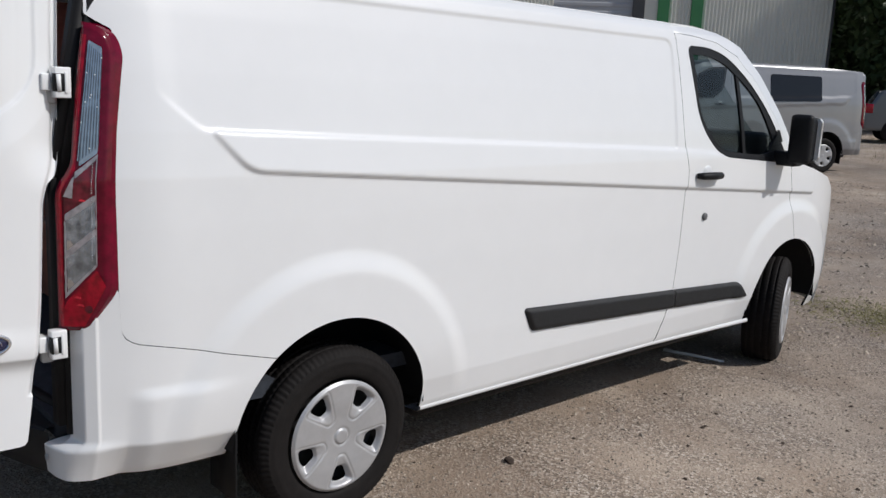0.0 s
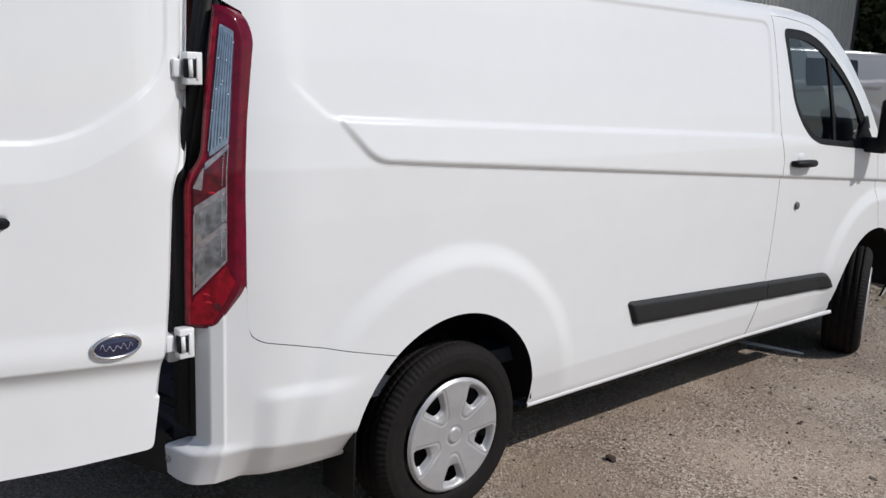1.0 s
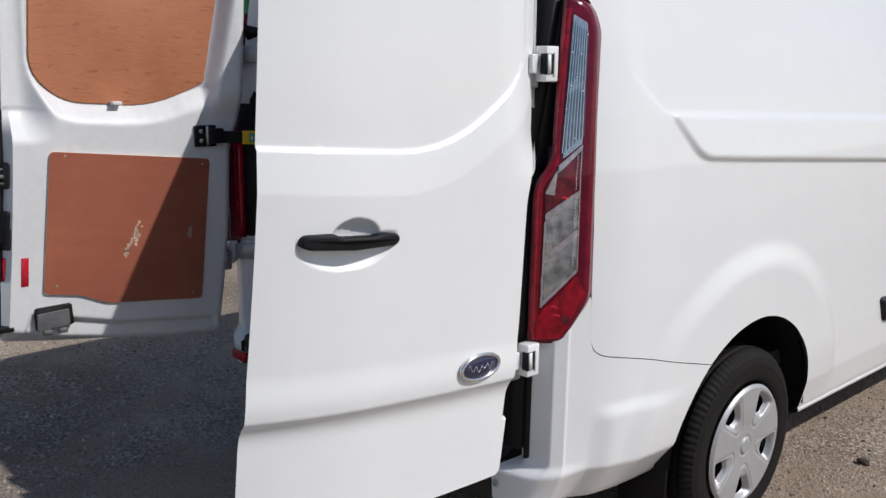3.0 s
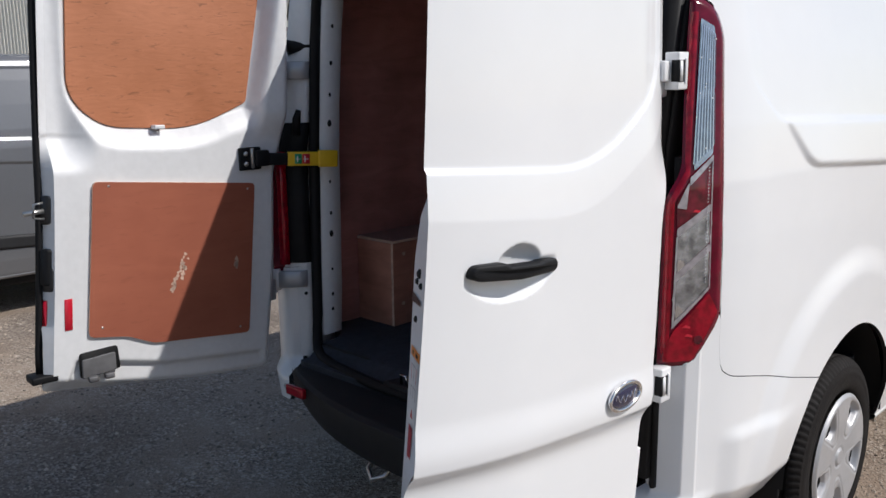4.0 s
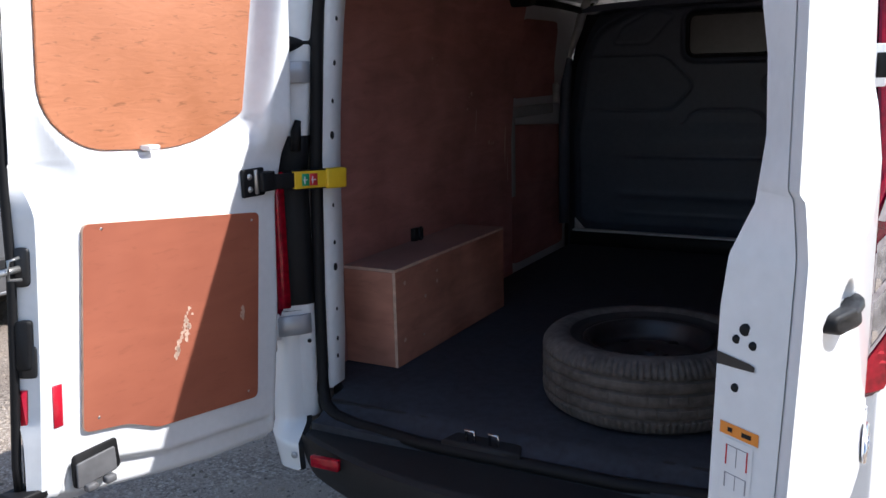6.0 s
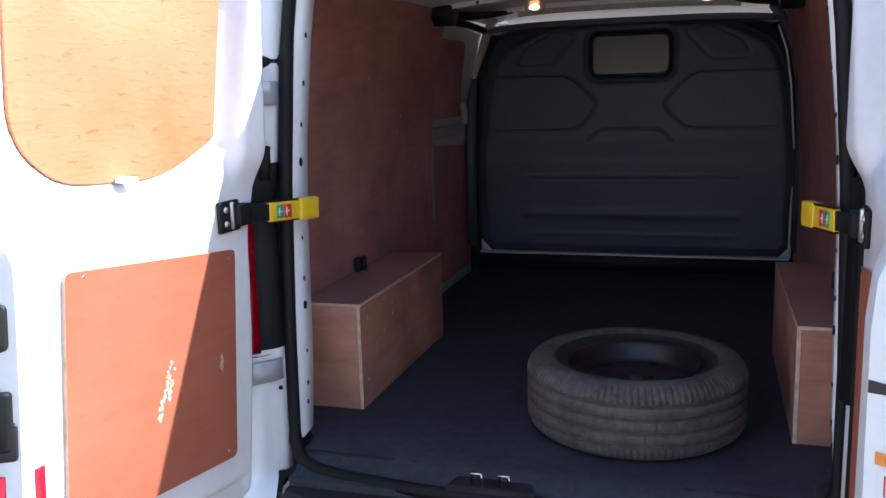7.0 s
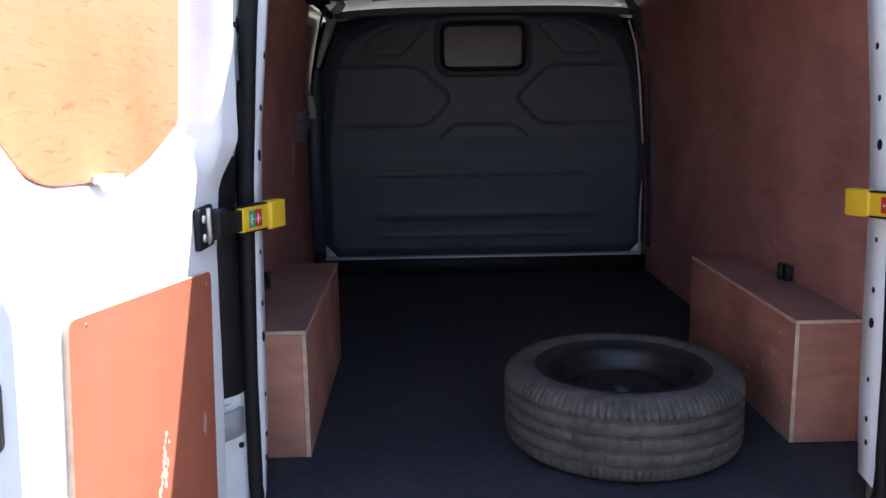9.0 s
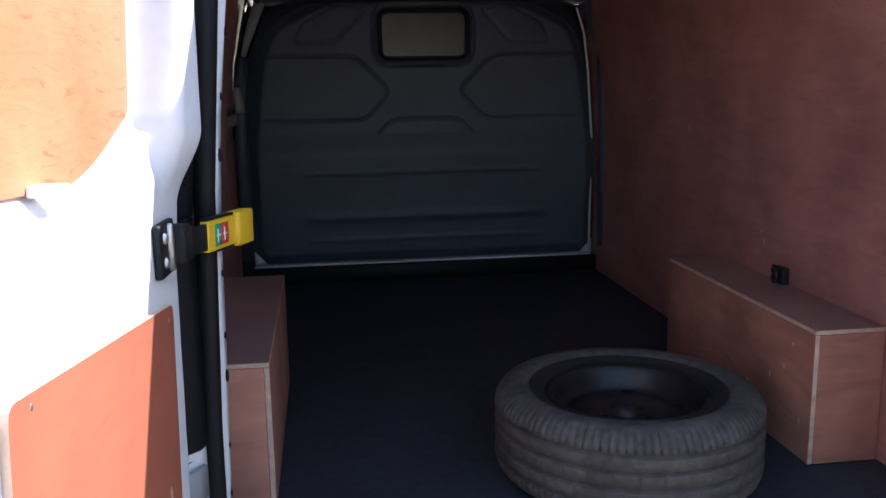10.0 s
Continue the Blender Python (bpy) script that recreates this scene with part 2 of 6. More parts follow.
def field(a0, a1, b0, b1, h, surf, keep, rim=(0, 0, 0), flip=False, dark_rim=False):
    """A sheet over the plane (a, b) where keep(a, b) > 0, with its edge drawn cleanly and turned in along rim. surf(a, b) gives x, y, z."""
    na, nb = int(math.ceil((a1 - a0) / h)) + 1, int(math.ceil((b1 - b0) / h)) + 1
    A, B = np.meshgrid(np.linspace(a0, a1, na), np.linspace(b0, b1, nb), indexing="ij")
    S = keep(A, B)
    e = h * 0.05
    for _ in range(2):
        near = np.abs(S) < 0.62 * h
        gx, gy = (keep(A + e, B) - keep(A - e, B)) / (2 * e), (keep(A, B + e) - keep(A, B - e)) / (2 * e)
        g2 = np.maximum(gx * gx + gy * gy, 0.25)
        A, B = np.where(near, A - S * gx / g2, A), np.where(near, B - S * gy / g2, B)
        S = np.where(near, 0, keep(A, B))
    on = S > -1e-6
    idx = np.arange(na * nb).reshape(na, nb)
    c = np.stack([idx[:-1, :-1], idx[1:, :-1], idx[1:, 1:], idx[:-1, 1:]], -1).reshape(-1, 4)
    o, s = on.ravel()[c], S.ravel()[c]
    k = o.sum(1)
    Af, Bf = A.ravel(), B.ravel()
    mid = keep(Af[c].mean(1), Bf[c].mean(1)) > 0
    faces = [tuple(q) for q in c[(k == 4) & ((s.max(1) > 0) | mid)]]
    for q, oo, ss in zip(c[k == 3], o[k == 3], s[k == 3]):
        t = tuple(int(v) for v, w in zip(q, oo) if w)
        if ss.max() > 0 or keep(Af[list(t)].mean(keepdims=True), Bf[list(t)].mean(keepdims=True))[0] > 0:
            faces.append(t)
    def area(f):
        i = np.array(f)
        u, v = Af[i], Bf[i]
        return 0.5 * float(np.sum(u * np.roll(v, -1) - v * np.roll(u, -1)))
    faces = [f for f in faces if area(f) > 0.04 * h * h]
    x, y, z = surf(Af, Bf)
    V = np.stack([np.broadcast_to(x, Af.shape), np.broadcast_to(y, Af.shape), np.broadcast_to(z, Af.shape)], 1)
    used = sorted({int(v) for f in faces for v in f})
    back = {v: i for i, v in enumerate(used)}
    faces = [tuple(back[int(v)] for v in f) for f in faces]
    verts = V[used].tolist()
    if callable(rim) or any(rim):
        turn = rim if callable(rim) else (lambda p: [p[i] + rim[i] for i in range(3)])
        seen = {}
        for f in faces:
            for p, q in zip(f, f[1:] + f[:1]):
                seen[(p, q)] = 1
        edge = [(p, q) for p, q in seen if (q, p) not in seen]
        twin = {}
        for p, q in edge:
            for v in (p, q):
                if v not in twin:
                    twin[v] = len(verts)
                    verts.append(verts[v])
                    verts.append(list(turn(verts[v])))
        faces += [(twin[q], twin[p], twin[p] + 1, twin[q] + 1) for p, q in edge]
    n_top = 0 if not dark_rim else len(faces) - (len(edge) if (callable(rim) or any(rim)) else 0)
    if flip:
        faces = [f[::-1] for f in faces]
    me = bpy.data.meshes.new("sheet")
    me.from_pydata(verts, [], faces)
    me.update()
    if dark_rim:
        for poly in me.polygons[n_top:]:
            poly.material_index = 1
    return me


def sheet(name, parent, material, *args, label="", **kw):
    return mesh_ob(name, field(*args, **kw), material, parent, label)


def box(bm, x0, x1, y0, y1, z0, z1, m=None, mi=0):
    vs = [bm.verts.new((x, y, z)) for x in (x0, x1) for y in (y0, y1) for z in (z0, z1)]
    if m is not None:
        for v in vs:
            v.co = m @ v.co
    fs = [bm.faces.new([vs[i] for i in q]) for q in ((0, 1, 3, 2), (4, 6, 7, 5), (0, 4, 5, 1), (2, 3, 7, 6), (0, 2, 6, 4), (1, 5, 7, 3))]
    for f in fs:
        f.material_index = mi
    return fs


def bevelled(w=0.004, seg=2, *boxes):
    """Boxes (x0, x1, y0, y1, z0, z1) with rounded edges, in one bmesh."""
    bm = bmesh.new()
    for b in boxes:
        box(bm, *b)
    bmesh.ops.bevel(bm, geom=bm.edges[:], offset=w, segments=seg, affect="EDGES", profile=0.6)
    return bm


def prism(pts, axis, lo, hi, bevel=0.0, seg=2):
    """An outline drawn out along an axis; the outline's two numbers are the other two axes in order."""
    bm = bmesh.new()
    order = {"x": lambda a, b, c: (c, a, b), "y": lambda a, b, c: (a, c, b), "z": lambda a, b, c: (a, b, c)}[axis]
    lov = [bm.verts.new(order(a, b, lo)) for a, b in pts]
    hiv = [bm.verts.new(order(a, b, hi)) for a, b in pts]
    f = [bm.faces.new(lov), bm.faces.new(hiv)]
    n = len(pts)
    for i in range(n):
        bm.faces.new((lov[i], lov[(i + 1) % n], hiv[(i + 1) % n], hiv[i]))
    bmesh.ops.recalc_face_normals(bm, faces=bm.faces[:])
    if bevel:
        es = [e for fa in f for e in fa.edges]
        bmesh.ops.bevel(bm, geom=es, offset=bevel, segments=seg, affect="EDGES", profile=0.6)
    return bm


def tube(path, r, sides=10, closed=False, squash=1.0):
    """A round bar along a path of points."""
    bm = bmesh.new()
    P = [Vector(p) for p in path]
    rings = []
    n = len(P)
    up = Vector((0.12, 0.31, 1)).normalized()
    for i, p in enumerate(P):
        a = P[i - 1] if (i or closed) else p
        b = P[(i + 1) % n] if (i < n - 1 or closed) else p
        t = (b - a).normalized()
        u = t.cross(up)
        u = u.normalized() if u.length > 1e-4 else t.orthogonal().normalized()
        v = t.cross(u)
        rr = r[i] if isinstance(r, (list, tuple)) else r
        rings.append([bm.verts.new(p + u * math.cos(k * math.tau / sides) * rr + v * math.sin(k * math.tau / sides) * rr * squash) for k in range(sides)])
    m = n if closed else n - 1
    for i in range(m):
        A, B = rings[i], rings[(i + 1) % n]
        for k in range(sides):
            bm.faces.new((A[k], A[(k + 1) % sides], B[(k + 1) % sides], B[k]))
    if not closed:
        bm.faces.new(rings[0][::-1])
        bm.faces.new(rings[-1])
    bmesh.ops.recalc_face_normals(bm, faces=bm.faces[:])
    return bm


def revolve(profile, m, seg=72, notch=None):
    """A profile of (radius, along) turned round the local x axis, laid by m. notch(i, k): a change of radius at segment i, ring k."""
    bm = bmesh.new()
    rings = []
    for i in range(seg):
        a = math.tau * i / seg
        rings.append([bm.verts.new(m @ Vector((w, (r + (notch(i, k) if notch else 0)) * math.cos(a), (r + (notch(i, k) if notch else 0)) * math.sin(a)))) for k, (r, w) in enumerate(profile)])
    for i in range(seg):
        A, B = rings[i], rings[(i + 1) % seg]
        for k in range(len(profile) - 1):
            bm.faces.new((A[k], A[k + 1], B[k + 1], B[k]))
    bmesh.ops.recalc_face_normals(bm, faces=bm.faces[:])
    return bm


# ---- ground ----
def ground_material():
    m = mat("gravel_yard", (0.27, 0.22, 0.18), 0.95)
    n, l = m.node_tree.nodes, m.node_tree.links
    b = n["Principled BSDF"]
    tc = n.new("ShaderNodeTexCoord")

    def noise_tex(scale, detail=5.0, dist=0.0):
        t = n.new("ShaderNodeTexNoise")
        t.inputs["Scale"].default_value, t.inputs["Detail"].default_value, t.inputs["Distortion"].default_value = scale, detail, dist
        l.new(tc.outputs["Object"], t.inputs["Vector"])
        return t

    def ramp(src, stops):
        r = n.new("ShaderNodeValToRGB")
        r.color_ramp.elements[0].position, r.color_ramp.elements[0].color = stops[0][0], (*stops[0][1], 1)
        r.color_ramp.elements[1].position, r.color_ramp.elements[1].color = stops[-1][0], (*stops[-1][1], 1)
        for p, c in stops[1:-1]:
            r.color_ramp.elements.new(p).color = (*c, 1)
        l.new(src, r.inputs[0])
        return r.outputs[0]

    def mixed(fac, a, c, blend="MIX"):
        x = n.new("ShaderNodeMix")
        x.data_type, x.blend_type = "RGBA", blend
        for key, v in (("Factor", fac), ("A", a), ("B", c)):
            if isinstance(v, float):
                x.inputs[key].default_value = v
            else:
                l.new(v, x.inputs[key])
        return x.outputs["Result"]

    dust = ramp(noise_tex(0.9, 6, 0.6).outputs[0], [(0.32, (0.21, 0.150, 0.105)), (0.48, (0.37, 0.285, 0.212)), (0.66, (0.52, 0.425, 0.335))])
    vor = n.new("ShaderNodeTexVoronoi")
    vor.inputs["Scale"].default_value = 95.0
    l.new(tc.outputs["Object"], vor.inputs["Vector"])
    sep = n.new("ShaderNodeSeparateColor")
    l.new(vor.outputs["Color"], sep.inputs[0])
    chips = ramp(sep.outputs[0], [(0.0, (0.05, 0.038, 0.030)), (0.35, (0.235, 0.18, 0.138)), (0.7, (0.40, 0.33, 0.265)), (1.0, (0.72, 0.65, 0.57))])
    cover = ramp(noise_tex(2.3, 5, 0.4).outputs[0], [(0.36, (0.10, 0.10, 0.10)), (0.64, (0.72, 0.72, 0.72))])
    col = mixed(cover, dust, chips)
    far = ramp(noise_tex(0.16, 4).outputs[0], [(0.44, (0, 0, 0)), (0.60, (0.55, 0.55, 0.55))])
    tar = ramp(noise_tex(30, 4).outputs[0], [(0.3, (0.085, 0.08, 0.078)), (0.7, (0.16, 0.15, 0.145))])
    col = mixed(far, col, tar)
    fine = ramp(noise_tex(240, 2).outputs[0], [(0.3, (0.8, 0.8, 0.8)), (0.7, (1.15, 1.15, 1.15))])
    col = mixed(1.0, col, fine, "MULTIPLY")
    l.new(col, b.inputs["Base Color"])
    hm = n.new("ShaderNodeMath")
    hm.operation = "ADD"
    l.new(vor.outputs["Distance"], hm.inputs[0])
    l.new(noise_tex(120, 4).outputs[0], hm.inputs[1])
    bn = n.new("ShaderNodeBump")
    bn.inputs["Strength"].default_value, bn.inputs["Distance"].default_value = 0.8, 0.006
    l.new(hm.outputs[0], bn.inputs["Height"])
    l.new(bn.outputs[0], b.inputs["Normal"])
    return m


def ground_z(y):
    """The yard rises gently beyond the van."""
    return 0.03 * min(max(0.0, y - 7.0), 27.0)


GROUND = ground_material()
bm = bmesh.new()
xs = [-3000, -400, -80] + list(np.linspace(-30, 12, 43)) + [60, 400, 3000]
ys = [-3000, -400, -60] + list(np.linspace(-13, 34, 48)) + [80, 400, 3000]
gv = [[bm.verts.new((x, y, ground_z(y))) for y in ys] for x in xs]
for i in range(len(xs) - 1):
    for j in range(len(ys) - 1):
        bm.faces.new((gv[i][j], gv[i + 1][j], gv[i + 1][j + 1], gv[i][j + 1]))
ground = part("ground", bm, GROUND, None, smooth=False)
tagged(ground, "brown dusty yard of compacted gravel and worn tarmac", "ground", kind="structure")


# ---- the van's outer shape ----
ZT = 1.985                        # the roof's edge
ARCH_R, ARCH_F = (1.015, 0.365, 0.415), (4.385, 0.362, 0.425)
UPPER = rounded([(3.085, 1.352), (0.511, 1.446), (0.345, 1.585), (0.30, 1.70), (0.33, 1.893), (3.085, 1.893)], [0.02, 0.03, 0.08, 0.1, 0.06, 0.06])
BAND = rounded([(4.6, 1.255), (3.1, 1.352), (0.54, 1.444), (0.66, 1.318), (3.15, 1.155), (4.6, 1.06)], [0, 0, 0.02, 0.05, 0, 0])
upper_sdf, band_sdf = poly_sdf(UPPER), poly_sdf(BAND)


def side_x(y, z):
    """Half width of the body at (y, z)."""
    x = np.interp(z, [0.28, 0.36, 0.46, 0.62, 0.95, 1.15, 1.30, 1.44, 1.62, 1.80, 1.90, 1.94, 1.97, 1.99], [0.925, 0.950, 0.966, 0.972, 0.972, 0.968, 0.962, 0.945, 0.915, 0.880, 0.857, 0.842, 0.815, 0.775])
    # step out over the shoulder band, soft above, sharp below
    low = np.interp(y, [0.66, 3.15, 4.6], [1.318, 1.155, 1.06])
    high = np.interp(y, [0.51, 3.1, 4.6], [1.446, 1.352, 1.255])
    v = (z - low) / np.maximum(high - low, 0.02)
    ledge = np.where(v < 0, smooth01(v, -0.22, 0.0) * 1.0, 1 - 0.55 * np.clip(v, 0, 1)) * (1 - smooth01(v, 0.9, 1.12))
    inside = smooth01(band_sdf(y, z), -0.011, 0.005)
    x = x + 0.014 * np.where(v < 0.0, np.maximum(inside, 0), ledge * inside)
    x = x - 0.0065 * smooth01(upper_sdf(y, z), -0.006, 0.006) * smooth01(y, 0.36, 0.45)
    # flared wheel arches
    for (cy, cz, r) in (ARCH_R, ARCH_F):
        d = np.hypot(y - cy, (z - cz) * 1.0)
        x = x + 0.020 * (1 - smooth01(d, r + 0.155, r + 0.255)) * smooth01(z, 0.30, 0.60)
    # drawn in towards the tail and the nose
    x = x - 0.030 * smooth01(-y, -0.95, -0.25) - 0.055 * np.clip((0.42 - y) / 0.25, 0, 1.4) ** 2
    x = x - 0.012 * smooth01(y, 3.2, 4.3) * smooth01(z, 1.3, 1.9)
    x = x - 0.095 * np.clip((y - 4.60) / 0.5, 0, 2) ** 2
    return x


def side_surf(sign, inset=0.0):
    return lambda a, b: (sign * (side_x(a, b) - inset), a, b)


DOOR_LINE = [(3.125, 1.93), (3.135, 1.80), (3.15, 1.45), (3.165, 1.32), (3.185, 1.24), (3.175, 1.13), (3.16, 0.80), (3.14, 0.60), (3.05, 0.345), (3.04, 0.30)]
DOOR_FRONT = [(4.41, 0.30), (4.41, 0.75), (4.33, 0.98), (4.29, 1.20), (4.29, 1.265)]
A_PILLAR = [(4.29, 1.285), (4.13, 1.50), (3.93, 1.70), (3.72, 1.845), (3.52, 1.905), (3.30, 1.925)]
WINDOW = rounded([(3.225, 1.875), (3.30, 1.47), (3.50, 1.305), (4.20, 1.255), (4.22, 1.31), (4.02, 1.56), (3.83, 1.72), (3.62, 1.835), (3.45, 1.875)], [0.05, 0.12, 0.1, 0.02, 0.02, 0.1, 0.1, 0.1, 0.1])
BUMPER_LINE = [(0.235, 0.95), (0.237, 0.86), (0.242, 0.832), (0.252, 0.812), (0.27, 0.799), (0.29, 0.790), (0.39, 0.768), (0.80, 0.665)]


def arches(y, z):
    return np.maximum(circle_sdf(*ARCH_R)(y, z), circle_sdf(*ARCH_F)(y, z))


def gap(sdf, g=0.0016):
    return lambda a, b: np.minimum(sdf(a, b) - g, -arches(a, b))


cargo_sdf = gap(poly_sdf([(3.125, 1.985), (1.5, 1.985), (0.205, 1.925), (0.190, 1.775), (0.215, 1.758), (0.258, 1.735), (0.270, 1.69), (0.235, 1.30)] + BUMPER_LINE + [(0.80, 0.34), (3.05, 0.34)] + [p for p in DOOR_LINE[::-1][1:]]))
door_sdf0 = poly_sdf(DOOR_LINE[:-2] + [(3.05, 0.335), (4.0, 0.318), (4.41, 0.31)] + DOOR_FRONT[1:] + A_PILLAR)
window_sdf = poly_sdf(WINDOW)
door_sdf = lambda a, b: np.minimum(gap(door_sdf0)(a, b), -window_sdf(a, b))
wing_sdf = gap(poly_sdf([(4.41, 0.30)] + DOOR_FRONT[1:] + [(4.40, 1.25), (4.62, 1.205), (4.85, 1.15), (5.04, 1.06), (5.12, 0.92), (5.16, 0.60), (5.10, 0.28)]))


def wheel(parent, centre, sign, steer=0.0):
    """A road wheel: ribbed tyre with cross cuts, and a five-window plastic cover."""
    m = Matrix.Translation(centre) @ Matrix.Rotation(steer, 4, "Z") @ Matrix.Diagonal((sign, 1, 1, 1))
    R = 0.333
    prof = [(0.205, -0.085), (0.225, -0.098), (0.268, -0.110), (0.308, -0.104), (0.322, -0.090)]
    for c in (-0.060, -0.020, 0.022, 0.060):
        prof += [(R - 0.001, c - 0.016), (R, c - 0.012), (R, c - 0.007), (R - 0.009, c - 0.005), (R - 0.009, c + 0.002), (R, c + 0.004)]
    first = len(prof)
    prof += [(R - 0.001, 0.070), (R - 0.005, 0.080), (0.320, 0.090), (0.309, 0.099), (0.304, 0.1025), (0.302, 0.1025), (0.290, 0.1065), (0.279, 0.1095), (0.276, 0.1085), (0.262, 0.1095), (0.240, 0.107), (0.226, 0.101), (0.216, 0.088), (0.19, 0.05)]
    shoulder = {3, 4, *range(first, first + 4)}
    ribs = {k for k in range(5, first) if (k - 5) % 6 in (0, 1, 2, 5)}

    def cut(i, k):
        if k in shoulder:
            return -0.006 if i % 4 == 0 else 0.0
        return -0.004 if (k in ribs and (i + 2 * ((k - 5) // 6)) % 4 == 0) else 0.0
    body = part("wheel", revolve(prof, m, 360 if sign > 0 else 120, cut if sign > 0 else None), TYRE, parent, "black tyre with a silver plastic wheel cover")
    holes, petals = [], []
    for i in range(5):
        a = math.tau * i / 5 + 0.96

        def ring(q, r):
            return poly_sdf(rounded([(k * math.cos(a + t), k * math.sin(a + t)) for k, t in q], r))
        holes.append(ring([(0.124, -0.17), (0.178, -0.22), (0.184, 0.0), (0.178, 0.20), (0.124, 0.14)], 0.014))
        petals.append(ring([(0.074, -0.24), (0.20, -0.33), (0.23, 0.0), (0.20, 0.33), (0.074, 0.24)], [0.016, 0.02, 0, 0.02, 0.016]))

    def keep(a, b):
        d = 0.214 - np.hypot(a, b)
        for q in holes:
            d = np.minimum(d, -q(a, b))
        return d

    def surf(a, b):
        r = np.hypot(a, b)
        w = 0.110 - 0.010 * smooth01(r, 0.203, 0.214) + 0.004 * (1 - smooth01(r, 0.024, 0.029)) - 0.003 * np.exp(-((r - 0.033) / 0.004) ** 2) + 0.006 * smooth01(r, 0.05, 0.15)
        for q, p in zip(holes, petals):
            d = p(a, b)
            w = w - 0.0035 * np.exp(-(d / 0.0032) ** 2) * smooth01(0.205 - r, 0.0, 0.01)
            w = w - 0.013 * smooth01(d, 0.0, 0.022) * smooth01(r, 0.075, 0.15) * (1 - smooth01(r, 0.182, 0.198))
            w = w - 0.010 * smooth01(q(a, b), -0.010, 0.0)
        p = np.stack([w, a, b, np.ones_like(a)])
        q = np.array(m) @ p
        return q[0], q[1], q[2]
    mesh_ob("wheel_cover", field(-0.216, 0.216, -0.216, 0.216, 0.0034 if sign > 0 else 0.008, surf, keep, flip=sign < 0), HUBCAP, body, "silver plastic wheel cover with five windows")
    part("rim", revolve([(0.205, 0.06), (0.20, 0.03), (0.05, 0.045), (0.01, 0.045)], m, 40), STEEL, body, "black steel rim")
    return body


van = thing("panel_van", (0, 0, 0), "white long-wheelbase panel van with both rear doors open, parked on gravel", "van")


a_line = poly_sdf([(3.2, 1.2)] + [(4.29, 1.2)] + A_PILLAR + [(3.2, 1.925)])
pil2 = lambda a, b: -a_line(a, b)


